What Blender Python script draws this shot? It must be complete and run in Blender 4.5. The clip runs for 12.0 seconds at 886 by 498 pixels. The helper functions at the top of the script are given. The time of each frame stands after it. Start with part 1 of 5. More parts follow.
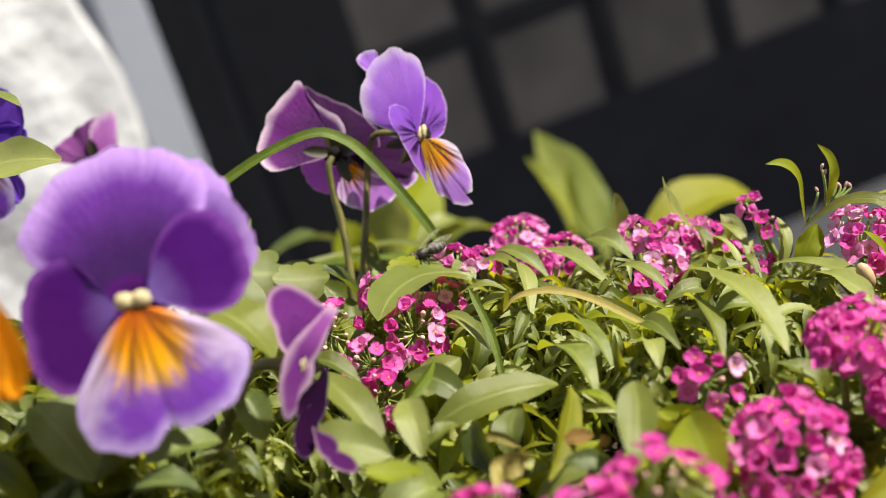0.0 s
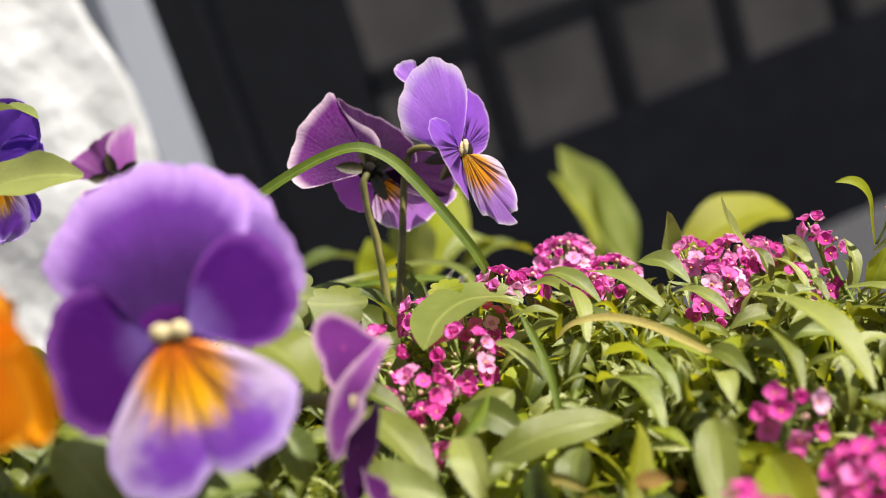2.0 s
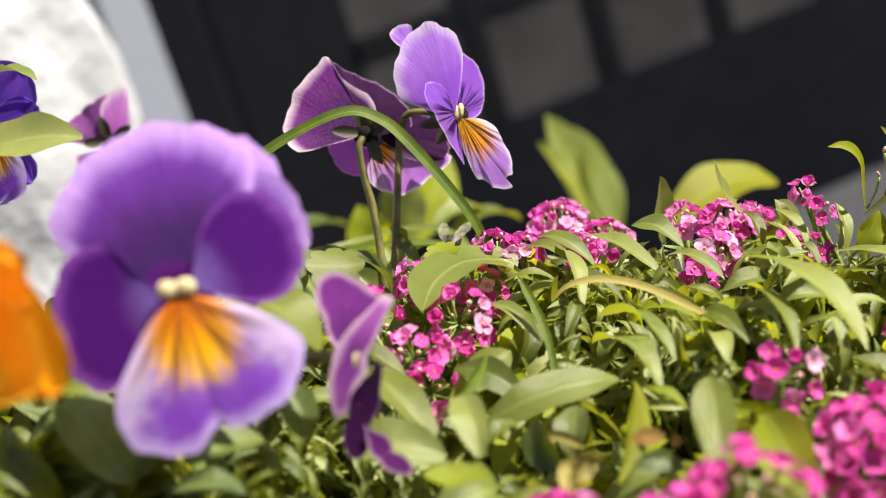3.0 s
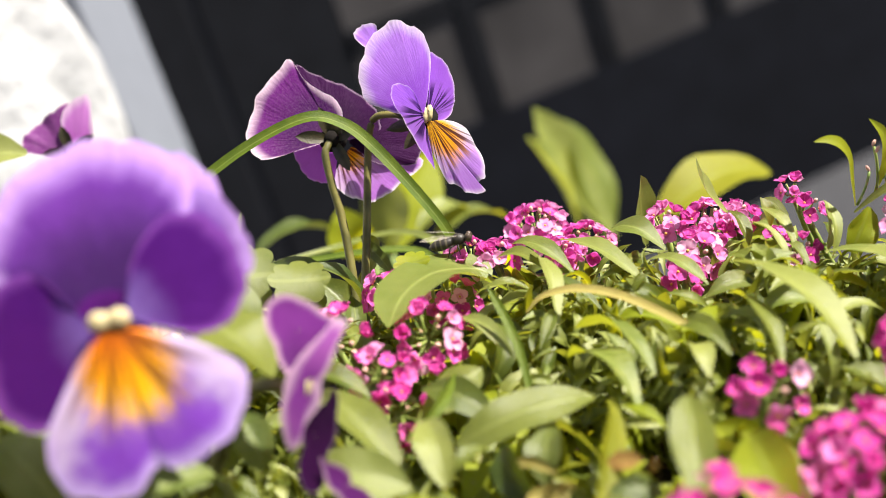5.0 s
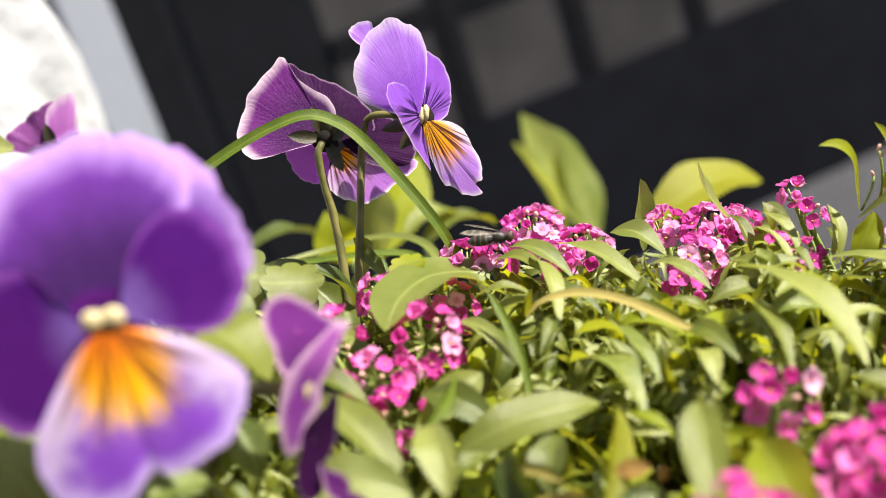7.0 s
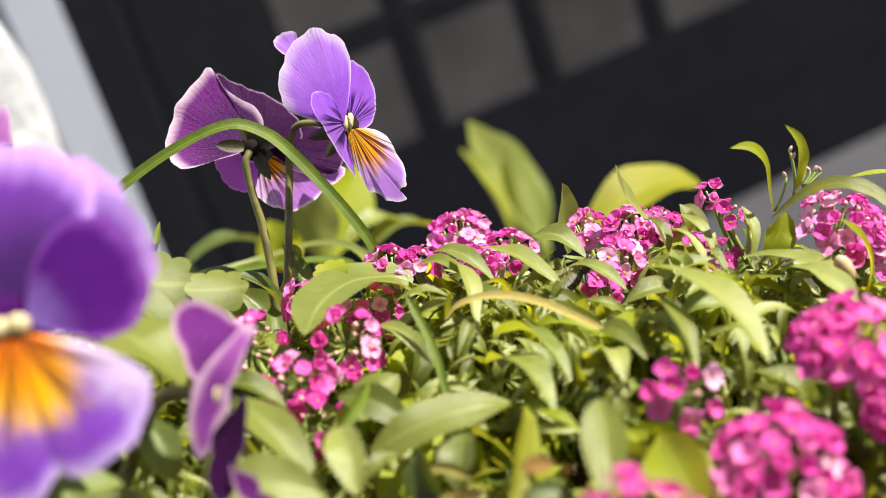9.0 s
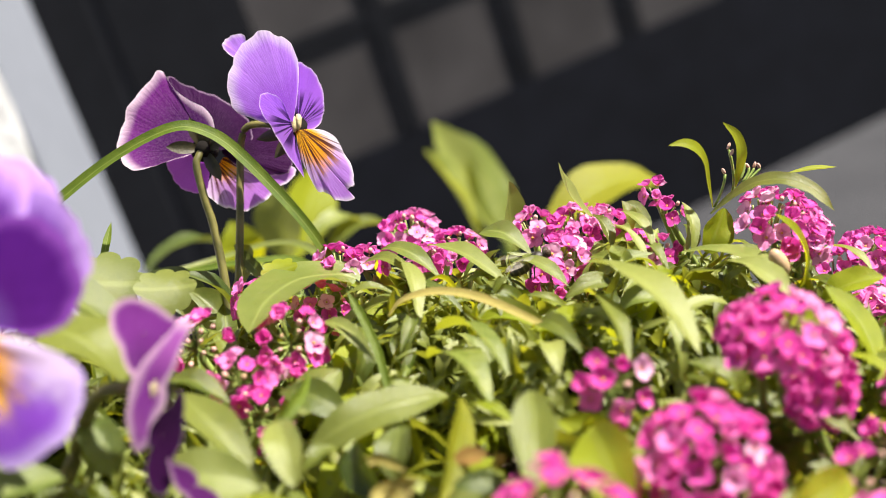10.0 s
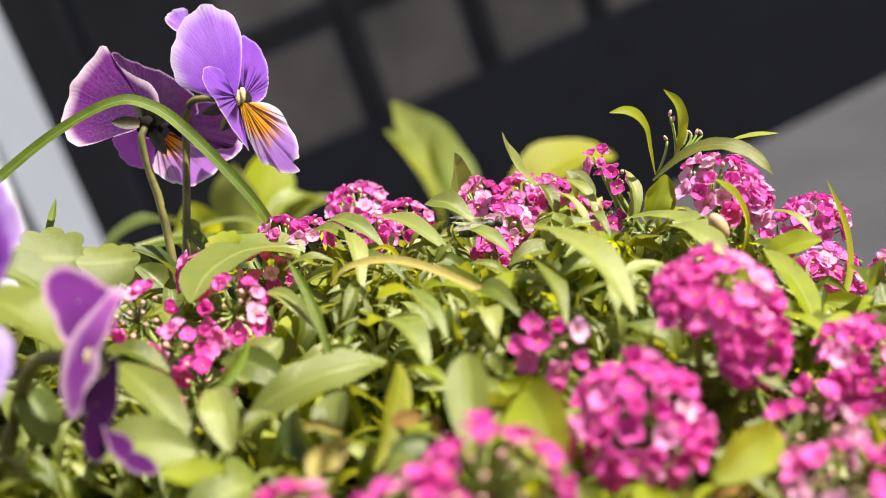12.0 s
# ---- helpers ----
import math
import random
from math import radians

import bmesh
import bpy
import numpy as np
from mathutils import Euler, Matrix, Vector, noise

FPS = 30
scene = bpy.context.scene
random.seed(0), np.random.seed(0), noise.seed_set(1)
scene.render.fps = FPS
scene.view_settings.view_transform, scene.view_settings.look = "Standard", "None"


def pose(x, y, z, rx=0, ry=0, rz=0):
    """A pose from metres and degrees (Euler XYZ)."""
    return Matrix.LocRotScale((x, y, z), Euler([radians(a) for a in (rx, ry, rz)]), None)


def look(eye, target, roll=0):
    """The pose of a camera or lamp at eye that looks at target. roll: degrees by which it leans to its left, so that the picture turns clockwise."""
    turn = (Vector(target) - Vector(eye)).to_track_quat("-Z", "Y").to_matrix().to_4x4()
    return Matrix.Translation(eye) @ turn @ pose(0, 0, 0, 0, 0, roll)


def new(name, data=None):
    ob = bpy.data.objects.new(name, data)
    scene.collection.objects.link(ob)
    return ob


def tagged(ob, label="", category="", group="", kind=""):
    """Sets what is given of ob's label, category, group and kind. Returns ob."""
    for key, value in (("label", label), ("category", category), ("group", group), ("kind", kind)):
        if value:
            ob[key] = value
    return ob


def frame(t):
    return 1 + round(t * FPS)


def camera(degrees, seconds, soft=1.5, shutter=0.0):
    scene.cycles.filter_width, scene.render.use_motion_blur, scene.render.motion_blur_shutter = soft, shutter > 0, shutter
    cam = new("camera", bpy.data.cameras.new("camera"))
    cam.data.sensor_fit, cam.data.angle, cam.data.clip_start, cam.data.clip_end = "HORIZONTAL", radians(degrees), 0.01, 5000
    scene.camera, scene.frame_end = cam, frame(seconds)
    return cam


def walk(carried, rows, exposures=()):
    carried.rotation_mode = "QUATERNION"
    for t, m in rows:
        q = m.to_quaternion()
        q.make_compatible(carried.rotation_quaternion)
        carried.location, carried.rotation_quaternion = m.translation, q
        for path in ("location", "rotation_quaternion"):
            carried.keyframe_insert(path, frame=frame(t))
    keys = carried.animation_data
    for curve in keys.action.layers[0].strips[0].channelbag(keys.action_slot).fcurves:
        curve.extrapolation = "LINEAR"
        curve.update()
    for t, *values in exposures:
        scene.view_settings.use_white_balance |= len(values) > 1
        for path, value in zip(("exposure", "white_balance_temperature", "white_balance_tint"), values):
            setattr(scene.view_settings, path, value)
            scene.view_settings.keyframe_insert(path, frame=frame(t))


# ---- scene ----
cam = camera(36, 12.0, 0.9)
cam.data.dof.use_dof = True
cam.data.dof.focus_distance = 0.263
cam.data.dof.aperture_fstop = 13.0
cam.data.dof.aperture_blades = 0
PATH = [
    (0.0, look((0.0000, 0.0000, 0.1650), (0.0000, 0.2819, 0.0624), -18.00)),
    (0.5, look((-0.0018, 0.0090, 0.1635), (-0.0006, 0.2910, 0.0613), -18.16)),
    (1.0, look((-0.0037, 0.0130, 0.1620), (-0.0022, 0.2954, 0.0608), -17.91)),
    (1.5, look((-0.0054, 0.0167, 0.1635), (-0.0036, 0.2994, 0.0633), -17.98)),
    (2.0, look((-0.0079, 0.0179, 0.1631), (-0.0068, 0.3008, 0.0632), -17.82)),
    (2.5, look((-0.0081, 0.0167, 0.1619), (-0.0064, 0.2993, 0.0611), -17.34)),
    (3.0, look((-0.0114, 0.0156, 0.1631), (-0.0080, 0.2960, 0.0565), -17.48)),
    (3.2, look((-0.0103, 0.0146, 0.1624), (-0.0079, 0.2947, 0.0548), -17.74)),
    (4.8, look((-0.0040, 0.0254, 0.1604), (-0.0019, 0.3048, 0.0513), -18.98)),
    (5.0, look((-0.0038, 0.0276, 0.1602), (-0.0023, 0.3073, 0.0518), -19.09)),
    (5.5, look((-0.0049, 0.0314, 0.1594), (-0.0024, 0.3109, 0.0505), -19.01)),
    (6.0, look((-0.0058, 0.0328, 0.1603), (-0.0019, 0.3124, 0.0515), -18.95)),
    (6.5, look((-0.0072, 0.0330, 0.1594), (-0.0015, 0.3124, 0.0503), -18.58)),
    (6.7, look((-0.0078, 0.0331, 0.1581), (-0.0011, 0.3127, 0.0496), -18.29)),
    (8.5, look((-0.0045, 0.0318, 0.1584), (0.0059, 0.3115, 0.0504), -18.44)),
    (9.0, look((0.0002, 0.0274, 0.1568), (0.0141, 0.3067, 0.0482), -18.49)),
    (9.5, look((0.0036, 0.0232, 0.1565), (0.0204, 0.3021, 0.0474), -18.53)),
    (10.0, look((0.0063, 0.0219, 0.1555), (0.0238, 0.3007, 0.0463), -18.73)),
    (10.5, look((0.0085, 0.0221, 0.1540), (0.0265, 0.3007, 0.0442), -19.10)),
    (11.0, look((0.0111, 0.0203, 0.1534), (0.0295, 0.2985, 0.0427), -19.27)),
    (11.5, look((0.0129, 0.0196, 0.1524), (0.0325, 0.2975, 0.0412), -19.32)),
    (12.0, look((0.0108, 0.0189, 0.1511), (0.0321, 0.2959, 0.0379), -19.25)),
]
walk(cam, PATH, [(0, 1.08), (2.0, 1.17), (3.2, 1.28), (5.0, 1.48), (9.0, 1.47), (12, 1.50)])

# ---- light ----
SUN_FROM = Vector((0.60, -0.06, 0.795)).normalized()
world = bpy.data.worlds.new("world")
scene.world = world
world.use_nodes = True
wn = world.node_tree
sky = wn.nodes.new("ShaderNodeTexSky")
sky.sky_type = "NISHITA"
sky.sun_disc = False
sky.sun_elevation = math.asin(SUN_FROM.z)
sky.sun_rotation = math.atan2(SUN_FROM.x, SUN_FROM.y)
wn.links.new(sky.outputs[0], wn.nodes["Background"].inputs[0])
wn.nodes["Background"].inputs[1].default_value = 0.037
sun = new("sun", bpy.data.lights.new("sun", "SUN"))
sun.data.energy = 5.0
sun.data.angle = radians(0.53)
sun.data.color = (1.0, 0.93, 0.82)
sun.matrix_world = look(SUN_FROM * 3, (0, 0, 0))

# ---- materials ----


class Nodes:
    """A small wrapper to write node materials briefly."""

    def __init__(self, name):
        self.m = bpy.data.materials.new(name)
        self.m.use_nodes = True
        self.t = self.m.node_tree
        self.b = self.t.nodes["Principled BSDF"]

    def n(self, kind, ins=None, **props):
        node = self.t.nodes.new(kind)
        for k, v in props.items():
            if k == "operation":
                node.operation = v
            elif k == "data_type":
                node.data_type = v
            elif k == "blend_type":
                node.blend_type = v
            elif k == "interpolation_type":
                node.interpolation_type = v
            elif k == "distance":
                node.distance = v
            elif k == "feature":
                node.feature = v
            elif k == "uv_map":
                node.uv_map = v
        for k, v in (ins or {}).items():
            self.put(node.inputs[k], v)
        return node

    def put(self, socket, v):
        if isinstance(v, bpy.types.NodeSocket):
            self.t.links.new(v, socket)
        elif isinstance(v, bpy.types.Node):
            self.t.links.new(v.outputs[0], socket)
        else:
            socket.default_value = v

    def math(self, op, a, b=0.0, c=0.0):
        return self.n("ShaderNodeMath", {0: a, 1: b, 2: c}, operation=op).outputs[0]

    def mix(self, fac, a, b, blend="MIX"):
        node = self.n("ShaderNodeMix", data_type="RGBA", blend_type=blend)
        self.put(node.inputs[0], fac)
        self.put(node.inputs[6], a)
        self.put(node.inputs[7], b)
        return node.outputs[2]

    def ramp(self, v, lo, hi):
        node = self.n("ShaderNodeMapRange", {0: v, 1: lo, 2: hi, 3: 0.0, 4: 1.0}, interpolation_type="SMOOTHSTEP")
        return node.outputs[0]

    def noise(self, vec, scale, detail=3.0, rough=0.55):
        node = self.n("ShaderNodeTexNoise", {"Scale": scale, "Detail": detail, "Roughness": rough})
        if vec is not None:
            self.put(node.inputs["Vector"], vec)
        return node.outputs[0]

    def coords(self):
        return self.n("ShaderNodeTexCoord").outputs["Object"]

    def uv(self, layer="UVMap"):
        node = self.n("ShaderNodeSeparateXYZ", {0: self.n("ShaderNodeUVMap", uv_map=layer).outputs[0]})
        return node.outputs[0], node.outputs[1]

    def bump(self, height, strength, distance):
        node = self.n("ShaderNodeBump", {"Strength": strength, "Distance": distance, "Height": height})
        self.put(self.b.inputs["Normal"], node.outputs[0])
        return node.outputs[0]

    def thin(self, color, amount, normal=None):
        """Lets part of the light through a thin leaf or petal."""
        tr = self.n("ShaderNodeBsdfTranslucent", {0: color})
        mixed = self.n("ShaderNodeMixShader", {0: amount, 1: self.b.outputs[0], 2: tr.outputs[0]})
        self.put(self.t.nodes["Material Output"].inputs[0], mixed.outputs[0])


def rgb(r, g, b):
    return (r, g, b, 1.0)


def leaf_material(name, dark, light, glow, through_amount=0.40, rough=0.40, speckle=0.12, gloss=0.72, pale=0.36):
    k = Nodes(name)
    u, v = k.uv()
    co = k.coords()
    rnd = k.n("ShaderNodeObjectInfo").outputs["Random"]
    isl = k.n("ShaderNodeNewGeometry").outputs["Random Per Island"]
    r = k.math("FRACT", k.math("ADD", k.math("MULTIPLY", rnd, 7.3), isl))
    big = k.noise(co, 55.0, 2.0)
    base = k.mix(k.ramp(k.math("ADD", k.math("MULTIPLY", r, 0.6), k.math("MULTIPLY", big, 0.6)), 0.2, 0.95), dark, light)
    blotch = k.ramp(k.noise(co, 210.0, 4.0, 0.65), 0.40, 0.66)
    base = k.mix(k.math("MULTIPLY", blotch, 0.6), base, light)
    side_vein = k.math("ABSOLUTE", k.math("SINE", k.math("ADD", k.math("MULTIPLY", v, 34.0), k.math("MULTIPLY", k.math("ABSOLUTE", u), -9.0))))
    base = k.mix(k.math("MULTIPLY", k.math("SUBTRACT", 1.0, k.ramp(side_vein, 0.0, 0.22)), 0.14), base, rgb(0.36, 0.41, 0.11))
    fine = k.noise(co, 3000.0, 3.0, 0.8)
    shade = k.math("FRACT", k.math("MULTIPLY", r, 5.7))
    base = k.mix(k.math("MULTIPLY", k.ramp(shade, 0.5, 0.9), 0.6), base, dark)
    base = k.mix(k.math("MULTIPLY", k.math("SUBTRACT", 1.0, k.ramp(shade, 0.12, 0.32)), pale), base, rgb(0.23, 0.255, 0.045))
    base = k.mix(k.math("MULTIPLY", k.math("SUBTRACT", 1.0, k.ramp(k.noise(co, 700.0, 3.0, 0.7), 0.30, 0.5)), 0.3), base, dark)
    base = k.mix(k.math("MULTIPLY", k.ramp(fine, 0.52, 0.62), speckle), base, rgb(0.46, 0.50, 0.10))
    mid = k.math("SUBTRACT", 1.0, k.ramp(k.math("ABSOLUTE", u), 0.03, 0.12))
    base = k.mix(k.math("MULTIPLY", mid, 0.35), base, rgb(0.36, 0.41, 0.11))
    k.put(k.b.inputs["Base Color"], base)
    k.b.inputs["Roughness"].default_value = rough
    k.b.inputs["Specular IOR Level"].default_value = gloss
    k.b.inputs["Sheen Weight"].default_value = 0.0
    k.bump(k.math("ADD", fine, k.math("MULTIPLY", mid, -0.6)), 0.3, 0.0006)
    k.thin(k.mix(r, glow, light), through_amount)
    return k.m


M_LEAF = leaf_material("alyssum_leaf", rgb(0.032, 0.064, 0.003), rgb(0.170, 0.196, 0.030), rgb(0.56, 0.53, 0.010), 0.44)
# darker copy of the leaf: shade low in the mound put into its colour
M_LEAF_SHADED = leaf_material("shade_dark_leaf", rgb(0.012, 0.032, 0.003), rgb(0.055, 0.085, 0.010), rgb(0.40, 0.37, 0.008), 0.36)
# paler copy of the leaf: sunlight on upper leaves put into its colour
M_LEAF_SUNLIT = leaf_material("pale_sunlit_leaf", rgb(0.095, 0.135, 0.016), rgb(0.280, 0.300, 0.080), rgb(0.46, 0.48, 0.015), 0.34, 0.42)
# yellow-green leaf; the yellow also stands for sun glowing through
M_LEAF_YELLOW = leaf_material("yellow_leaf", rgb(0.20, 0.255, 0.010), rgb(0.34, 0.385, 0.022), rgb(0.62, 0.60, 0.008), 0.54, 0.45, 0.2, 0.3, 0.15)
M_LEAF_OLIVE = leaf_material("olive_leaf", rgb(0.15, 0.16, 0.008), rgb(0.25, 0.25, 0.016), rgb(0.50, 0.45, 0.008), 0.42, 0.45, 0.1, 0.3, 0.0)
M_VIOLA_LEAF = leaf_material("viola_leaf", rgb(0.042, 0.080, 0.010), rgb(0.15, 0.185, 0.035), rgb(0.40, 0.42, 0.02), 0.36, 0.5, 0.3)
M_GRASS = leaf_material("grass_blade", rgb(0.045, 0.085, 0.004), rgb(0.11, 0.155, 0.010), rgb(0.30, 0.38, 0.008), 0.25, 0.5, 0.05, 0.3, 0.0)
M_DRY = leaf_material("dry_blade", rgb(0.23, 0.185, 0.045), rgb(0.36, 0.29, 0.085), rgb(0.5, 0.38, 0.05), 0.25, 0.55, 0.2, 0.3, 0.0)
M_BROWN = leaf_material("withered_leaf", rgb(0.24, 0.12, 0.03), rgb(0.45, 0.27, 0.09), rgb(0.4, 0.2, 0.03), 0.2, 0.7, 0.1, 0.3, 0.0)


def stem_material(name, a, b):
    k = Nodes(name)
    co = k.coords()
    base = k.mix(k.ramp(k.noise(co, 220.0), 0.3, 0.7), a, b)
    k.put(k.b.inputs["Base Color"], base)
    k.b.inputs["Roughness"].default_value = 0.5
    k.bump(k.noise(co, 1500.0), 0.3, 0.0003)
    return k.m


M_STEM = stem_material("green_stem", rgb(0.13, 0.20, 0.03), rgb(0.26, 0.32, 0.08))
M_STEM_RED = stem_material("reddish_stem", rgb(0.070, 0.068, 0.014), rgb(0.160, 0.142, 0.036))
M_SEPAL = stem_material("green_brown_sepal", rgb(0.016, 0.015, 0.004), rgb(0.050, 0.036, 0.010))


def petal_material(name, core, mid, rim, vein, blotch=0.0, lines=0.0, glow=0.52, rim_at=0.82, fade=None, whisker=0.95, grade=(0.1, 0.75), hairs=9.5, streaks=0.26, edge_lit=0.0, hot=((0.70, 0.13, 0.0), (0.92, 0.44, 0.008))):
    """A viola petal: u runs across (-1 to 1), v from the throat to the edge (0 to 1)."""
    k = Nodes(name)
    u, v = k.uv()
    co = k.coords()
    au = k.math("ABSOLUTE", u)
    wob = k.math("MULTIPLY", k.math("SUBTRACT", k.noise(co, 300.0), 0.5), 0.22)
    vv = k.math("ADD", v, wob)
    edge = k.math("ADD", k.uv("Edge")[0], k.math("MULTIPLY", wob, 0.7))
    base = k.mix(k.ramp(vv, *grade), core, mid)
    if fade:
        base = k.mix(k.ramp(k.math("ADD", k.math("SUBTRACT", 1.0, au), k.math("MULTIPLY", wob, 2.4)), 0.12, 0.6), fade, base)
    base = k.mix(k.ramp(edge, rim_at, 1.04), base, rim)
    # thin whitish line: light through the petal's edge, painted into the colour
    base = k.mix(k.math("MULTIPLY", k.ramp(k.uv("Edge")[0], 0.945, 0.985), edge_lit), base, k.mix(0.6, rim, rgb(0.92, 0.84, 0.94)))
    comb = k.n("ShaderNodeCombineXYZ", {0: k.math("ADD", k.math("MULTIPLY", u, 38.0), k.math("MULTIPLY", wob, 14.0)), 1: k.math("MULTIPLY", v, 4.5)})
    streak = k.noise(comb.outputs[0], 1.0, 2.0)
    base = k.mix(k.math("MULTIPLY", k.ramp(streak, 0.45, 0.8), streaks), base, vein)
    base = k.mix(k.math("MULTIPLY", k.ramp(k.noise(co, 2600.0, 3.0, 0.7), 0.3, 0.8), 0.07), base, rim)
    if lines:
        comb2 = k.n("ShaderNodeCombineXYZ", {0: k.math("MULTIPLY", u, hairs), 1: k.math("MULTIPLY", v, 0.9), 2: 3.7})
        whisk = k.ramp(k.noise(comb2.outputs[0], 1.0, 1.0), 0.48, 0.55)
        reach = k.math("MULTIPLY", k.math("SUBTRACT", 1.0, k.ramp(vv, lines * 0.55, lines)), k.math("SUBTRACT", 1.0, k.ramp(au, 0.7, 1.2)))
    if blotch:
        shape = k.math("ADD", vv, k.math("MULTIPLY", k.math("MULTIPLY", au, au), 0.28))
        shape = k.math("ADD", shape, k.math("MULTIPLY", k.math("SUBTRACT", streak, 0.5), 0.55))
        orange = k.math("SUBTRACT", 1.0, k.ramp(shape, blotch * 0.75, blotch * 1.1))
        base = k.mix(orange, base, k.mix(k.ramp(v, 0.0, blotch), rgb(*hot[0]), rgb(*hot[1])))
    if lines:
        base = k.mix(k.math("MULTIPLY", k.math("MULTIPLY", whisk, reach), whisker), base, rgb(0.075, 0.008, 0.010) if blotch else rgb(0.035, 0.008, 0.09))
    k.put(k.b.inputs["Base Color"], base)
    k.b.inputs["Roughness"].default_value = 0.55
    k.b.inputs["Specular IOR Level"].default_value = 0.15
    k.bump(k.math("ADD", streak, k.math("MULTIPLY", k.noise(co, 900.0), 0.6)), 0.26, 0.0006)
    k.thin(base, glow)
    return k.m


P_UP = petal_material("petal_lilac", rgb(0.36, 0.10, 0.74), rgb(0.54, 0.235, 0.95), rgb(0.84, 0.68, 0.97), rgb(0.38, 0.11, 0.76), rim_at=0.58, glow=0.58, grade=(0.25, 0.85), streaks=0.2, edge_lit=0.65)
P_UP_R = petal_material("petal_lilac_whiskered", rgb(0.36, 0.12, 0.72), rgb(0.42, 0.13, 0.84), rgb(0.74, 0.50, 0.93), rgb(0.30, 0.08, 0.62), lines=0.62, rim_at=0.86, glow=0.55, edge_lit=0.65)
P_LAT = petal_material("petal_lateral", rgb(0.46, 0.17, 0.80), rgb(0.47, 0.17, 0.86), rgb(0.78, 0.55, 0.93), rgb(0.30, 0.09, 0.58), lines=0.55, rim_at=0.86, hairs=6.0, edge_lit=0.65)
P_LOW = petal_material("petal_lip", rgb(0.90, 0.78, 0.84), rgb(0.50, 0.22, 0.78), rgb(0.86, 0.76, 0.93), rgb(0.40, 0.13, 0.62), blotch=0.57, lines=0.74, whisker=0.95, fade=rgb(0.86, 0.74, 0.92), rim_at=0.80, hairs=11.0, edge_lit=0.65, hot=((0.95, 0.50, 0.010), (0.90, 0.32, 0.003)))
P_BACK = petal_material("petal_plum", rgb(0.060, 0.004, 0.090), rgb(0.185, 0.016, 0.230), rgb(0.84, 0.62, 0.76), rgb(0.08, 0.005, 0.11), glow=0.42, rim_at=0.66, grade=(0.35, 1.0), streaks=0.18, edge_lit=0.65)
# deep plum, darkened further in colour to stand for shade on turned-away petals
P_BACK_IN = petal_material("petal_plum_shaded", rgb(0.014, 0.001, 0.020), rgb(0.034, 0.003, 0.044), rgb(0.20, 0.06, 0.20), rgb(0.016, 0.001, 0.022), glow=0.22, rim_at=0.94, edge_lit=0.3)
P_BACK_LOW = petal_material("petal_magenta", rgb(0.30, 0.05, 0.46), rgb(0.44, 0.10, 0.62), rgb(0.60, 0.30, 0.70), rgb(0.26, 0.04, 0.42), glow=0.7, rim_at=0.9)
P_BACK_RIB = petal_material("petal_plum_ribbed", rgb(0.05, 0.008, 0.07), rgb(0.16, 0.03, 0.18), rgb(0.50, 0.30, 0.44), rgb(0.50, 0.30, 0.46), glow=0.35, rim_at=0.9)
P_PALE_LIP = petal_material("petal_lip_back", rgb(0.62, 0.36, 0.66), rgb(0.44, 0.15, 0.62), rgb(0.86, 0.76, 0.86), rgb(0.26, 0.06, 0.40), blotch=0.42, lines=0.7, fade=rgb(0.72, 0.50, 0.80), rim_at=0.86, edge_lit=0.65)
P_FRONT = petal_material("petal_violet", rgb(0.032, 0.003, 0.080), rgb(0.17, 0.034, 0.37), rgb(0.56, 0.34, 0.79), rgb(0.08, 0.008, 0.19), glow=0.30, rim_at=0.36, grade=(0.30, 1.0))
P_FRONT_LAT = petal_material("petal_violet_deep", rgb(0.24, 0.14, 0.50), rgb(0.095, 0.009, 0.205), rgb(0.32, 0.09, 0.50), rgb(0.06, 0.005, 0.14), glow=0.42, rim_at=0.62, grade=(0.15, 0.5))
P_FRONT_LOW = petal_material("petal_violet_lip", rgb(0.64, 0.46, 0.68), rgb(0.20, 0.045, 0.46), rgb(0.58, 0.42, 0.80), rgb(0.20, 0.04, 0.38), blotch=0.60, lines=0.74, whisker=0.72, hairs=8.0, glow=0.34, hot=((0.78, 0.16, 0.0), (0.97, 0.52, 0.006)), fade=rgb(0.64, 0.50, 0.74), rim_at=0.66)
P_FRONT_EYE = petal_material("petal_dark_eye", rgb(0.05, 0.006, 0.08), rgb(0.10, 0.010, 0.18), rgb(0.13, 0.012, 0.22), rgb(0.05, 0.005, 0.09), glow=0.2)
P_SIDE = petal_material("petal_mauve", rgb(0.24, 0.035, 0.32), rgb(0.42, 0.11, 0.48), rgb(0.82, 0.55, 0.74), rgb(0.28, 0.04, 0.36), glow=0.5, rim_at=0.50)
P_SIDE_DEEP = petal_material("petal_mauve_deep", rgb(0.08, 0.006, 0.12), rgb(0.20, 0.026, 0.27), rgb(0.74, 0.46, 0.66), rgb(0.10, 0.008, 0.14), glow=0.4, rim_at=0.60)
P_PINK = petal_material("petal_rose", rgb(0.50, 0.12, 0.55), rgb(0.62, 0.22, 0.66), rgb(0.86, 0.66, 0.84), rgb(0.46, 0.10, 0.50), glow=0.55, rim_at=0.50)
P_BLUE = petal_material("petal_blue_violet", rgb(0.10, 0.03, 0.36), rgb(0.16, 0.05, 0.50), rgb(0.34, 0.20, 0.66), rgb(0.08, 0.02, 0.30), glow=0.5, rim_at=0.88)
P_ORANGE = petal_material("petal_orange", rgb(0.92, 0.28, 0.004), rgb(0.97, 0.38, 0.008), rgb(0.98, 0.48, 0.03), rgb(0.85, 0.22, 0.0), glow=0.45)


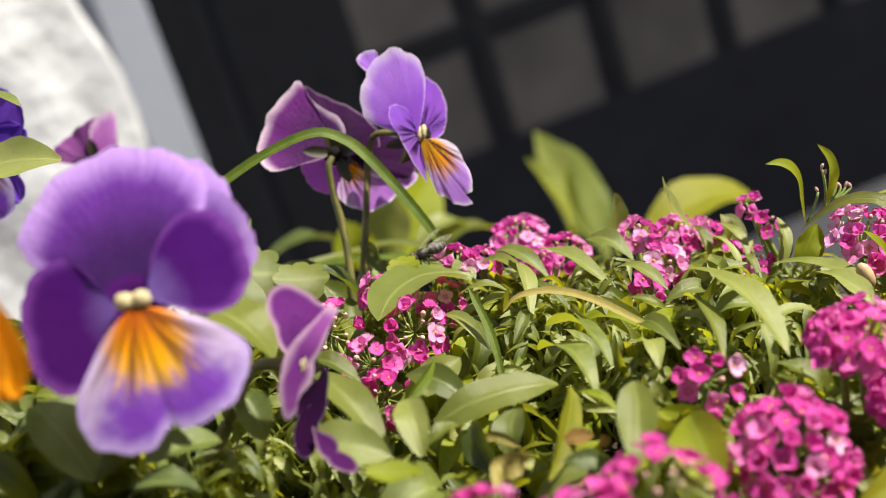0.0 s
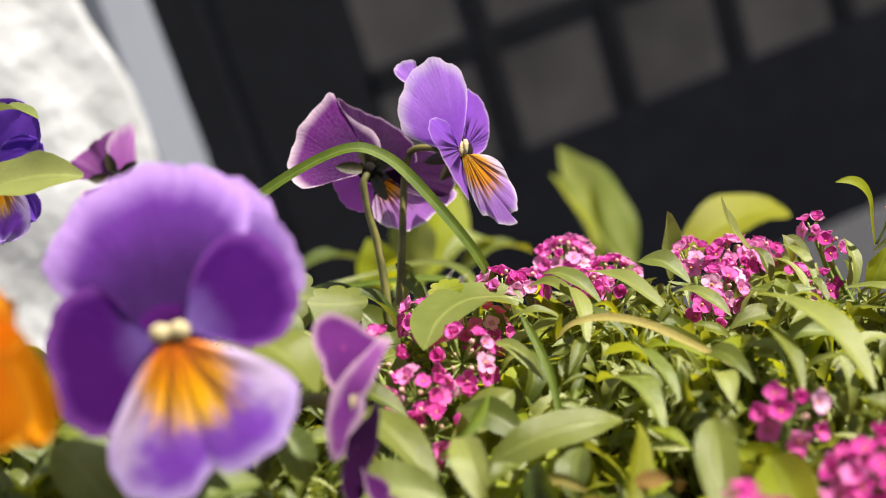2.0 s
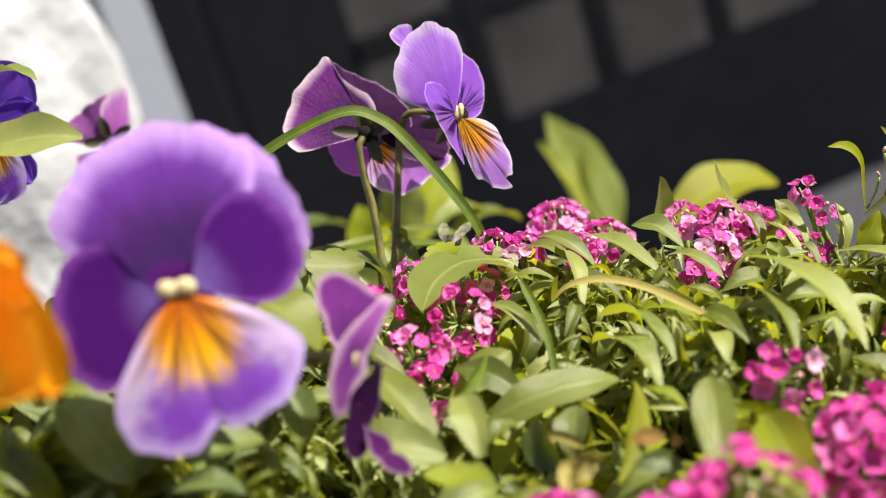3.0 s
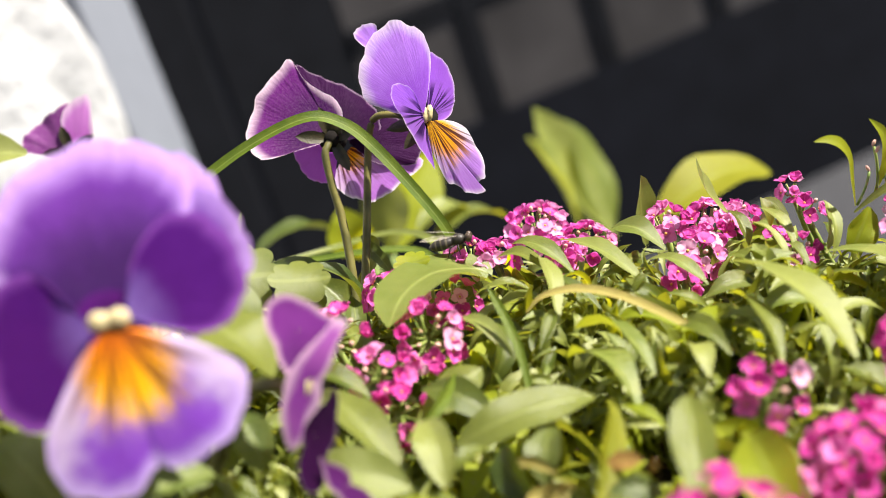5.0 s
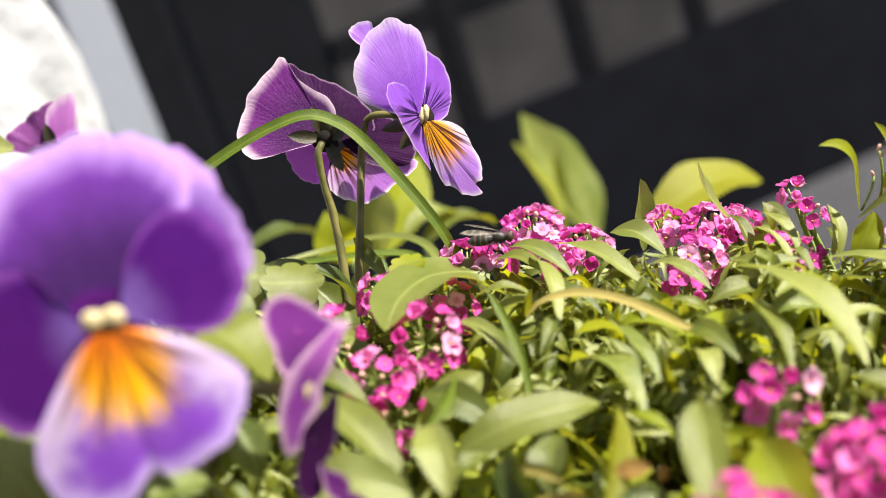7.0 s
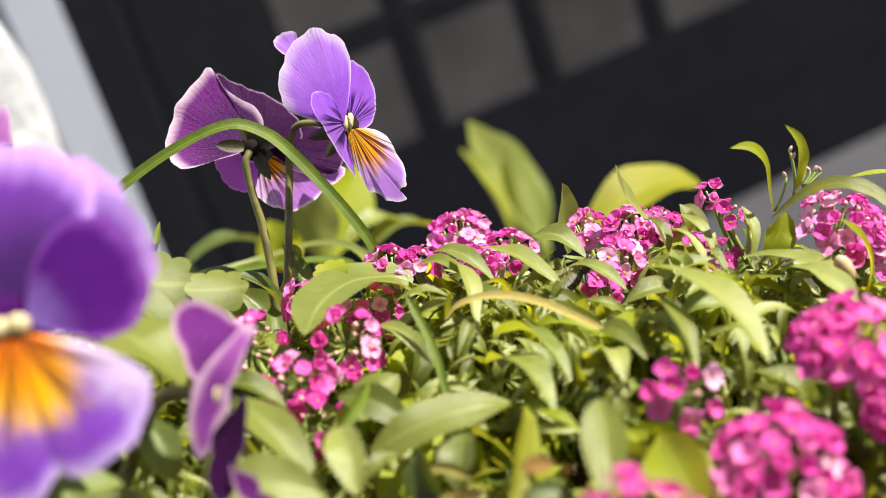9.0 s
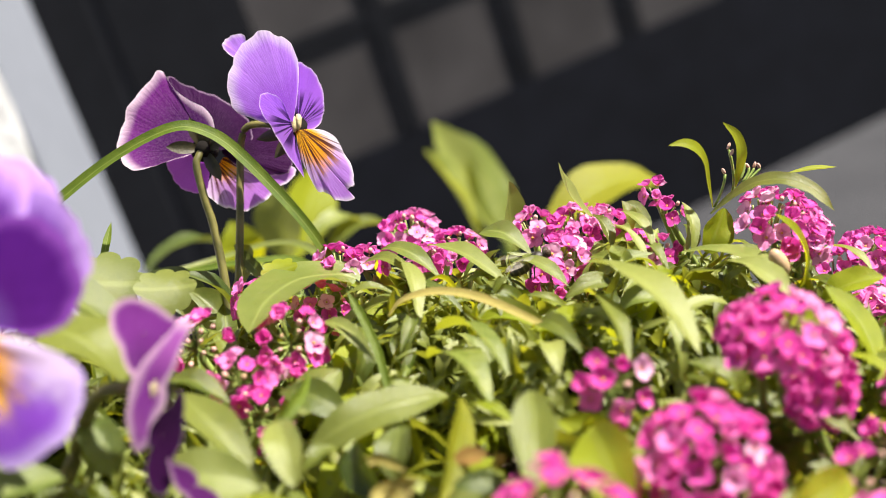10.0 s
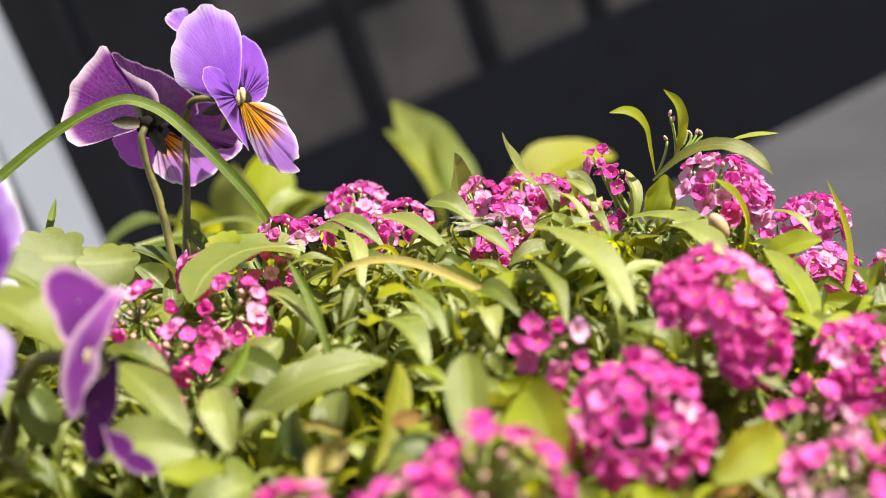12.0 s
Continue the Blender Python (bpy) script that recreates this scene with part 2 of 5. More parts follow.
def plain(name, color, rough=0.5, scale=300.0, vary=0.25, bump=0.3, dist=0.0005, metal=0.0, spec=0.4):
    k = Nodes(name)
    co = k.coords()
    n1 = k.noise(co, scale, 4.0)
    n2 = k.noise(co, scale * 0.13, 2.0)
    dim = tuple(c * (1 - vary) for c in color[:3]) + (1.0,)
    lit = tuple(min(1.0, c * (1 + vary)) for c in color[:3]) + (1.0,)
    k.put(k.b.inputs["Base Color"], k.mix(k.ramp(k.math("ADD", k.math("MULTIPLY", n1, 0.6), k.math("MULTIPLY", n2, 0.4)), 0.3, 0.7), dim, lit))
    k.b.inputs["Roughness"].default_value = rough
    k.b.inputs["Metallic"].default_value = metal
    k.b.inputs["Specular IOR Level"].default_value = spec
    k.bump(n1, bump, dist)
    return k.m


def floret_material(name, fresh, aged, faded, part_faded):
    k = Nodes(name)
    u, v = k.uv()
    rnd = k.n("ShaderNodeObjectInfo").outputs["Random"]
    deep = k.mix(k.ramp(rnd, 0.0, 0.75), fresh, aged)
    col = k.mix(k.ramp(rnd, part_faded, part_faded + 0.25), deep, faded)
    ring = k.math("MULTIPLY", k.ramp(v, 0.02, 0.12), k.math("SUBTRACT", 1.0, k.ramp(v, 0.16, 0.34)))
    col = k.mix(k.math("MULTIPLY", ring, 0.55), col, rgb(0.50, 0.03, 0.22))
    col = k.mix(k.math("MULTIPLY", k.ramp(k.math("MAXIMUM", v, k.math("ABSOLUTE", u)), 0.72, 1.0), 0.24), col, rgb(0.90, 0.38, 0.66))
    comb = k.n("ShaderNodeCombineXYZ", {0: k.math("MULTIPLY", u, 9.0), 1: k.math("MULTIPLY", v, 1.5)})
    streak = k.noise(comb.outputs[0], 1.0, 2.0)
    col = k.mix(k.math("MULTIPLY", k.ramp(streak, 0.45, 0.7), 0.26), col, rgb(0.88, 0.30, 0.70))
    k.put(k.b.inputs["Base Color"], col)
    k.b.inputs["Roughness"].default_value = 0.5
    k.b.inputs["Specular IOR Level"].default_value = 0.25
    k.bump(streak, 0.3, 0.0003)
    k.thin(col, 0.45)
    return k.m


M_FLORET = floret_material("alyssum_petal", rgb(0.58, 0.020, 0.29), rgb(0.77, 0.085, 0.46), rgb(0.87, 0.42, 0.68), 0.78)
M_FLORET_LILAC = floret_material("alyssum_petal_lilac", rgb(0.58, 0.030, 0.33), rgb(0.77, 0.120, 0.52), rgb(0.87, 0.45, 0.71), 0.68)
M_FLORET_FADED = floret_material("alyssum_petal_faded", rgb(0.80, 0.14, 0.50), rgb(0.85, 0.30, 0.62), rgb(0.89, 0.54, 0.74), 0.5)
M_EYE_YELLOW = plain("floret_centre", rgb(0.56, 0.28, 0.06), 0.6, 1200.0)
M_BUD = plain("flower_bud", rgb(0.60, 0.36, 0.30), 0.5, 700.0, 0.35)
M_BUD_PALE = plain("pale_bud", rgb(0.46, 0.31, 0.18), 0.45, 400.0, 0.15)
M_THROAT = plain("throat", rgb(0.52, 0.43, 0.23), 0.6, 800.0, 0.15)
M_CALYX = plain("dark_calyx", rgb(0.012, 0.010, 0.009), 0.9, 500.0, 0.5, 0.4, 0.0004, 0.0, 0.1)
M_SOIL = plain("soil", rgb(0.035, 0.022, 0.012), 0.95, 160.0, 0.6, 1.0, 0.004)
M_PLANTER = plain("planter_stone", rgb(0.22, 0.21, 0.19), 0.85, 60.0, 0.2, 0.5, 0.002)


def paving_material():
    k = Nodes("grey_paving")
    co = k.coords()
    n1, n2 = k.noise(co, 220.0, 5.0, 0.7), k.noise(co, 5.0, 4.0)
    base = k.mix(k.ramp(n2, 0.3, 0.7), rgb(0.019, 0.020, 0.026), rgb(0.031, 0.032, 0.039))
    base = k.mix(k.math("MULTIPLY", k.ramp(n1, 0.55, 0.75), 0.4), base, rgb(0.07, 0.07, 0.075))
    k.put(k.b.inputs["Base Color"], base)
    k.b.inputs["Roughness"].default_value = 0.85
    k.bump(n1, 0.6, 0.002)
    return k.m


M_PAVING = paving_material()
M_FRAME = plain("black_painted_metal", rgb(0.0080, 0.0086, 0.0112), 0.6, 40.0, 0.2, 0.15, 0.001, 0.0, 0.12)
M_BASE = plain("dark_slate_panel", rgb(0.0062, 0.0070, 0.0108), 0.6, 25.0, 0.25, 0.2, 0.001, 0.0, 0.14)
# dark glass; its uneven grey-brown is reflection put into the base colour
M_PANEL = plain("reflection_toned_pane", rgb(0.047, 0.0435, 0.0445), 0.5, 9.0, 0.45, 0.1, 0.001, 0.0, 0.2)
M_STONE = plain("white_painted_stone", rgb(0.42, 0.425, 0.44), 0.85, 26.0, 0.26, 0.8, 0.012)
M_JAMB = plain("pale_grey_plaster", rgb(0.170, 0.186, 0.226), 0.85, 60.0, 0.06, 0.4, 0.002)
M_FLY_DARK = plain("dark_chitin", rgb(0.022, 0.018, 0.015), 0.5, 900.0, 0.4)
M_FLY_BAND = plain("pale_band", rgb(0.085, 0.070, 0.045), 0.5, 900.0, 0.3)
M_FLY_EYE = plain("brown_eye", rgb(0.05, 0.033, 0.024), 0.3, 2500.0, 0.4)


def wing_material():
    k = Nodes("clear_wing")
    k.b.inputs["Base Color"].default_value = rgb(0.55, 0.5, 0.42)
    k.b.inputs["Roughness"].default_value = 0.2
    clear = k.n("ShaderNodeBsdfTransparent")
    vein = k.ramp(k.noise(k.coords(), 900.0, 1.0), 0.47, 0.53)
    mixed = k.n("ShaderNodeMixShader", {0: k.math("ADD", 0.12, k.math("MULTIPLY", vein, 0.14)), 1: clear.outputs[0], 2: k.b.outputs[0]})
    k.put(k.t.nodes["Material Output"].inputs[0], mixed.outputs[0])
    return k.m


M_WING = wing_material()

# ---- building helpers ----


def make(name, verts, faces, mats, parent=None, label="", uvs=None, slots=None, smooth=True, rim=None):
    me = bpy.data.meshes.new(name)
    me.from_pydata([tuple(v) for v in verts], [], faces)
    for m in mats if isinstance(mats, (list, tuple)) else [mats]:
        me.materials.append(m)
    if uvs is not None:
        lay = me.uv_layers.new(name="UVMap")
        idx = np.empty(len(me.loops), int)
        me.loops.foreach_get("vertex_index", idx)
        lay.data.foreach_set("uv", np.asarray(uvs, float)[idx].ravel())
        if rim is not None:
            lay = me.uv_layers.new(name="Edge")
            lay.data.foreach_set("uv", np.repeat(np.asarray(rim, float)[idx], 2))
    if slots is not None:
        me.polygons.foreach_set("material_index", slots)
    if smooth:
        me.polygons.foreach_set("use_smooth", [True] * len(me.polygons))
    me.update()
    ob = new(name, me)
    if parent:
        ob.parent = parent
    if label:
        ob["label"] = label
    return ob


def empty(name, place):
    ob = new(name)
    ob.empty_display_size = 0.01
    ob.matrix_world = place if isinstance(place, Matrix) else Matrix.Translation(place)
    return ob


def grid_faces(nu, nv, start=0):
    return [(start + j * nu + i, start + j * nu + i + 1, start + (j + 1) * nu + i + 1, start + (j + 1) * nu + i) for j in range(nv - 1) for i in range(nu - 1)]


def tube(points, radii, sides=8):
    """Vertices and faces of a round, tapering tube along points, closed at both ends."""
    pts = [Vector(p) for p in points]
    verts, faces = [], []
    ref = Vector((0.31, 0.87, 0.38)).normalized()
    for i, p in enumerate(pts):
        d = (pts[min(i + 1, len(pts) - 1)] - pts[max(i - 1, 0)]).normalized()
        a = d.cross(ref)
        a = a.normalized() if a.length > 1e-4 else d.orthogonal().normalized()
        b = d.cross(a)
        for s in range(sides):
            w = 2 * math.pi * s / sides
            verts.append(p + (a * math.cos(w) + b * math.sin(w)) * radii[i])
    for i in range(len(pts) - 1):
        for s in range(sides):
            t = (s + 1) % sides
            faces.append((i * sides + s, i * sides + t, (i + 1) * sides + t, (i + 1) * sides + s))
    faces.append(tuple(range(sides))[::-1])
    faces.append(tuple((len(pts) - 1) * sides + s for s in range(sides)))
    return verts, faces


def spline(a, b, c, n=10):
    """Points of a quadratic curve from a to c, drawn towards b."""
    a, b, c = Vector(a), Vector(b), Vector(c)
    return [(1 - t) ** 2 * a + 2 * t * (1 - t) * b + t * t * c for t in [i / (n - 1) for i in range(n)]]


def through_points(pts, n=6):
    """A smooth curve through all of pts."""
    p = [Vector(q) for q in pts]
    p = [p[0] * 2 - p[1]] + p + [p[-1] * 2 - p[-2]]
    out = []
    for i in range(1, len(p) - 2):
        for s in range(n):
            t = s / n
            out.append(0.5 * (2 * p[i] + (p[i + 1] - p[i - 1]) * t + (2 * p[i - 1] - 5 * p[i] + 4 * p[i + 1] - p[i + 2]) * t * t + (3 * p[i] - p[i - 1] - 3 * p[i + 1] + p[i + 2]) * t ** 3))
    out.append(p[-2])
    return out


def joined(pieces):
    verts, faces, off = [], [], 0
    for v, f in pieces:
        verts += list(v)
        faces += [tuple(i + off for i in q) for q in f]
        off += len(v)
    return verts, faces


def ball(r, centre=(0, 0, 0), rings=5, sides=8):
    rx, ry, rz = r
    verts = [(centre[0], centre[1], centre[2] - rz)]
    for j in range(1, rings):
        a = -math.pi / 2 + math.pi * j / rings
        for s in range(sides):
            w = 2 * math.pi * s / sides
            verts.append((centre[0] + rx * math.cos(a) * math.cos(w), centre[1] + ry * math.cos(a) * math.sin(w), centre[2] + rz * math.sin(a)))
    verts.append((centre[0], centre[1], centre[2] + rz))
    top = len(verts) - 1
    faces = []
    for s in range(sides):
        t = (s + 1) % sides
        faces.append((0, 1 + t, 1 + s))
        for j in range(rings - 2):
            o = 1 + j * sides
            faces.append((o + s, o + t, o + sides + t, o + sides + s))
        faces.append((1 + (rings - 2) * sides + s, 1 + (rings - 2) * sides + t, top))
    return verts, faces


def box(bm, x0, y0, z0, x1, y1, z1):
    r = bmesh.ops.create_cube(bm, size=1.0)
    for v in r["verts"]:
        v.co = ((x0 + x1) / 2 + v.co.x * (x1 - x0), (y0 + y1) / 2 + v.co.y * (y1 - y0), (z0 + z1) / 2 + v.co.z * (z1 - z0))


def part(name, bm, material, parent=None, label="", bevel=0.0):
    if bevel:
        bmesh.ops.bevel(bm, geom=list(bm.edges), offset=bevel, segments=2, affect="EDGES", profile=0.6)
    me = bpy.data.meshes.new(name)
    bm.to_mesh(me)
    bm.free()
    me.materials.append(material)
    ob = new(name, me)
    if parent:
        ob.parent = parent
    if label:
        ob["label"] = label
    return ob


def axes_of(x_dir, up):
    """A turn whose x runs along x_dir and whose z is as near as can be to up."""
    x = Vector(x_dir).normalized()
    z = Vector(up) - x * Vector(up).dot(x)
    z = z.normalized() if z.length > 1e-5 else x.orthogonal().normalized()
    y = z.cross(x)
    return Matrix((x, y, z)).transposed()

# ---- the street behind the bed ----
GROUND = -0.45
bm = bmesh.new()
bmesh.ops.create_grid(bm, x_segments=2, y_segments=2, size=60)
ground = part("ground", bm, M_PAVING)
ground.location = (0, 0, GROUND)
tagged(ground, "grey rough paving of the yard", "ground", kind="structure")

WALL = Matrix.Translation((0, 1.33, 0)) @ Matrix.Rotation(math.atan(0.235), 4, "Z")


def on_wall(name, boxes, material, label, category, bevel=0.0, kind="structure", parent=None):
    bm = bmesh.new()
    for b in boxes:
        box(bm, *b)
    ob = part(name, bm, material, parent, label if parent else "", bevel)
    if parent is None:
        ob.matrix_world = WALL
        tagged(ob, label, category, kind=kind)
    return ob


# dark glazed gate: base, posts, rails, bars and panes almost flush with them
gate = tagged(empty("metal_gate", WALL), "black metal gate with square dark glass panes", "gate")
on_wall("base_panel", [(-0.016, 0.0, GROUND, 2.6, 0.05, -0.234)], M_BASE, "dark slate-grey base panel", "", parent=gate)
on_wall("post", [(-0.42, 0.0, GROUND, -0.150, 0.05, 1.9)], M_FRAME, "", "", 0.004, parent=gate)
on_wall("post", [(-0.144, 0.004, GROUND, -0.0165, 0.056, 1.9)], M_FRAME, "", "", 0.004, parent=gate)
on_wall("rebate", [(-0.1495, 0.003, GROUND, -0.1445, 0.02, 1.9)], M_BASE, "", "", parent=gate)
BAYS, ROWS = 0.1345, 0.134
for n in range(1, 17):
    s = -0.03 + BAYS * n
    on_wall("bar", [(s - 0.011, 0.0, -0.234, s + 0.011, 0.03, 1.9)], M_FRAME, "", "", 0.002, parent=gate)
for n in range(15):
    z = -0.112 + ROWS * n
    on_wall("rail", [(-0.016, 0.001, z - 0.011, 2.6, 0.03, z + 0.011)], M_FRAME, "", "", 0.002, parent=gate)
for n in range(12):
    for m in range(4):
        s, z = -0.03 + BAYS * n, -0.234 if m == 0 else -0.101 + ROWS * (m - 1)
        on_wall("pane", [(max(-0.016, s + 0.011), 0.004, z, s + BAYS - 0.011, 0.009, (-0.123 if m == 0 else z + ROWS - 0.022))], M_PANEL, "", "", parent=gate)
on_wall("wall_1", [(-0.42, 0.0, 1.9, 2.6, 0.3, 2.6)], M_BASE, "dark wall over the gate", "wall")
on_wall("wall_2", [(-0.42, 0.07, GROUND, 2.6, 0.3, 1.9)], M_FRAME, "dark backing behind the gate", "wall")
on_wall("wall_3", [(2.6, 0.0, GROUND, 6.0, 0.3, 2.6)], M_BASE, "dark wall beside the gate", "wall")


def pier():
    """The deep reveal beside the gate: its smooth side runs back from the white wall's edge to the gate."""
    plan = [(-0.128, 0.705), (-0.137, 0.925), (-0.265, 1.262), (-0.42, 1.225), (-0.30, 0.80)]
    bm = bmesh.new()
    low = [bm.verts.new((x, y, GROUND)) for x, y in plan]
    high = [bm.verts.new((x, y, 2.6)) for x, y in plan]
    for k in range(5):
        bm.faces.new((low[k], low[(k + 1) % 5], high[(k + 1) % 5], high[k]))
    bm.faces.new(low[::-1])
    bm.faces.new(high)
    bmesh.ops.recalc_face_normals(bm, faces=list(bm.faces))
    ob = part("jamb", bm, M_JAMB, None, "", 0.004)
    tagged(ob, "smooth grey plastered reveal beside the gate", "jamb", kind="structure")


pier()


def stone_wall():
    """A rough wall, thickly painted white, whose lumpy face ends in a rounded edge on the jamb."""
    nu, nv = 110, 150
    verts = []
    for j in range(nv):
        z = GROUND + (2.6 - GROUND) * (j / (nv - 1)) ** 2.2
        for i in range(nu):
            # from the hidden back edge round the corner, then along the face away from the gate
            if i < 14:
                w = math.pi / 2 * i / 13
                x, y = -0.022 * (1 - math.cos(w)), -0.03 * math.sin(w) + 0.03 * (1 - i / 13)
            else:
                k = (i - 13) / (nu - 14)
                x, y = -0.022 - 1.3 * k ** 1.6, -0.03 - 0.01 * k
            q = Vector((x, 0, z))
            d = 0.010 * noise.noise(q * 9) + 0.006 * noise.noise(q * 23 + Vector((3, 0, 0))) + 0.002 * noise.noise(q * 60)
            edge = 0.007 * math.sin(z * 21 + 0.6) + 0.007 * noise.noise(Vector((0, 5, z * 16)))
            verts.append((x + edge * max(0.0, 1 + x / 0.1), y - 0.02 + d, z))
    me = make("wall_white", verts, grid_faces(nu, nv), M_STONE)
    me.matrix_world = Matrix.Translation((-0.147, 0.720, 0)) @ Matrix.Rotation(radians(40), 4, "Z")
    core = on_wall("wall_core", [(-1.3, 0.03, GROUND, -0.03, 0.25, 2.6)], M_STONE, "white painted rough wall behind its lumpy face", "wall")
    core.matrix_world = Matrix.Translation((-0.147, 0.720, 0)) @ Matrix.Rotation(radians(40), 4, "Z")
    tagged(me, "rough lumpy stone wall painted white", "wall", kind="structure")


stone_wall()

# ---- the planter ----


def canopy(x, y):
    """Height of the mound of leaves over the soil."""
    back = 0.272 - 0.6 * max(0.0, x - 0.055)
    left = min(0.030, 0.55 * max(0.0, -x - 0.025)) * max(0.0, min(1.0, (0.30 - y) / 0.05))
    h = 0.059 + left - 0.9 * max(0.0, y - back) - 0.30 * max(0.0, x - 0.03) - 0.4 * max(0.0, x - 0.085) + 0.004 * (y > 0.235 and x < 0.06)
    return max(-0.06, h + 0.004 * noise.noise(Vector((x * 40, y * 40, 0))))


def planter(x0, x1, y0, y1, top, height, label):
    """A box of four stone sides with a sheet of soil in it."""
    mid = Vector(((x0 + x1) / 2, (y0 + y1) / 2, GROUND))
    th = tagged(empty("planter", mid), label, "planter")
    w = 0.02
    for b in ((x0, y0, x1, y0 + w), (x0, y1 - w, x1, y1), (x0, y0 + w + 0.001, x0 + w, y1 - w - 0.001), (x1 - w, y0 + w + 0.001, x1, y1 - w - 0.001)):
        bm = bmesh.new()
        box(bm, b[0] - mid.x, b[1] - mid.y, 0, b[2] - mid.x, b[3] - mid.y, top - GROUND)
        part("side", bm, M_PLANTER, th, "", 0.003)
    nu, nv = 70, 40
    verts = []
    for j in range(nv):
        for i in range(nu):
            x, y = x0 + w + (x1 - x0 - 2 * w) * i / (nu - 1), y0 + w + (y1 - y0 - 2 * w) * j / (nv - 1)
            z = height(x, y) + 0.004 * noise.noise(Vector((x * 90, y * 90, 2)))
            verts.append((x - mid.x, y - mid.y, z - GROUND))
    make("soil", verts, grid_faces(nu, nv), M_SOIL, th, "dark crumbly soil")


planter(-0.45, 0.55, -0.15, 0.345, -0.062, lambda x, y: max(-0.068, min(0.045, canopy(x, y) - 0.022)), "plain stone planter box filled with dark soil")
planter(-0.12, 0.16, 0.37, 0.66, -0.17, lambda x, y: -0.18, "low stone planter box with a few broad-leaved plants")

# ---- leaves ----


def leaf_shape(kind, nu=5, nv=9, arch=0.12, fold=0.18, twist=0.0, wave=0.0, seed=0, tip_drop=0.0):
    """A leaf one long and one wide from the origin along x, its upper face to z."""
    verts, uvs = [], []
    for j in range(nv):
        v = j / (nv - 1)
        if kind == "lance":
            w = 0.13 * (1 - v) + 0.97 * max(0.0, math.sin(math.pi * v ** 1.22)) ** 0.80
        elif kind == "spoon":
            w = 0.13 * (1 - v) + math.sin(math.pi * v ** 1.6) ** 0.75 if 0 < v < 1 else 0.12 * (1 - v)
        elif kind == "oval":
            w = math.sin(math.pi * min(1, v * 0.96 + 0.03)) ** 0.6
        else:
            w = (1 - v) ** 0.45 * min(1.0, 0.6 + v * 1.5)
        z = arch * 4 * v * (1 - v) - tip_drop * v ** 3
        tw = twist * v
        for i in range(nu):
            u = 2 * i / (nu - 1) - 1
            y = 0.5 * w * u
            zz = fold * 0.5 * w * (abs(u) ** 1.4) + wave * 0.1 * math.sin(v * 11 + seed + (2 if u > 0 else 0)) * abs(u) * w
            y, zz = y * math.cos(tw) - zz * math.sin(tw), y * math.sin(tw) + zz * math.cos(tw)
            verts.append((v, y, z, zz))
            uvs.append((u, v))
    return verts, uvs, grid_faces(nu, nv)


def leaf(plant, base, tip, width, material=None, kind="lance", up=(0, 0, 1), roll=0.0, arch=0.18, fold=0.36, twist=0.0, wave=0.55, drop=0.0, name="leaf", label="", nv=11):
    """One leaf from base to tip; width in millimetres, roll in degrees about its length."""
    base, tip = Vector(base), Vector(tip)
    length = (tip - base).length
    r = axes_of(tip - base, up) @ Matrix.Rotation(radians(roll), 3, "X")
    twist += 22 * math.sin(base.x * 5100 + base.z * 7700)
    verts, uvs, faces = leaf_shape(kind, 7, nv, arch, fold, radians(twist), wave, base.x * 900, drop)
    w = width / 1000
    at = plant.matrix_world.inverted() if plant else Matrix()
    pts = [at @ (base + r @ Vector((x * length, y * w, z * length + q * w))) for x, y, z, q in verts]
    return make(name, pts, faces, material or M_LEAF, plant, label, uvs)


def ribbon(plant, pts, width, material, name="blade", label="", facing=(0, -1, 0.4), fold=0.3, taper=0.25, n=6, lead=0.0):
    """A long narrow blade through pts."""
    c = through_points(pts, n)
    at = plant.matrix_world.inverted()
    verts, uvs = [], []
    for i, p in enumerate(c):
        v = i / (len(c) - 1)
        d = (c[min(i + 1, len(c) - 1)] - c[max(i - 1, 0)]).normalized()
        f = Vector(facing)
        f = (f - d * f.dot(d)).normalized()
        side = d.cross(f)
        w = width / 2000 * min(1.0, 0.75 + v) * (1 - max(0.0, v - (1 - taper)) / taper) ** 0.7 if v < 1 else 0.00005
        if lead:
            w *= min(1.0, 0.15 + v / lead) ** 0.7
        for k in (-1, -0.5, 0, 0.5, 1):
            verts.append(at @ (p + side * (w * k) + f * (w * fold * k * k)))
            uvs.append((k, v))
    return make(name, verts, grid_faces(5, len(c)), material, plant, label, uvs)


def curved_leaf(plant, pts, width, material, facing=(0, -1, 0.4), fold=0.2, kind="lance", name="leaf", label="", n=5, eaten=None):
    """A leaf that follows a curve through pts, broadest past its middle; eaten is a cell that a snail has eaten out."""
    across = 14 if eaten else 6
    c = through_points(pts, n)
    at = plant.matrix_world.inverted()
    verts, uvs = [], []
    for i, p in enumerate(c):
        v = i / (len(c) - 1)
        d = (c[min(i + 1, len(c) - 1)] - c[max(i - 1, 0)]).normalized()
        f = Vector(facing)
        f = (f - d * f.dot(d)).normalized()
        side = d.cross(f)
        w = width / 2000 * (0.14 * (1 - v) + 0.96 * max(0.0, math.sin(math.pi * v ** (1.15 if kind == "lance" else 0.9))) ** (0.9 if kind == "lance" else 0.6))
        for k in [2 * q / across - 1 for q in range(across + 1)]:
            wob = 1 + 0.07 * math.sin(17 * v + k * 3 + p.x * 900)
            verts.append(at @ (p + side * (w * k * wob) + f * (w * fold * k * k)))
            uvs.append((k, v))
    faces = grid_faces(across + 1, len(c))
    if eaten:
        del faces[eaten[0] * across + eaten[1]]
    return make(name, verts, faces, material, plant, label, uvs)


ALYSSUM = {}


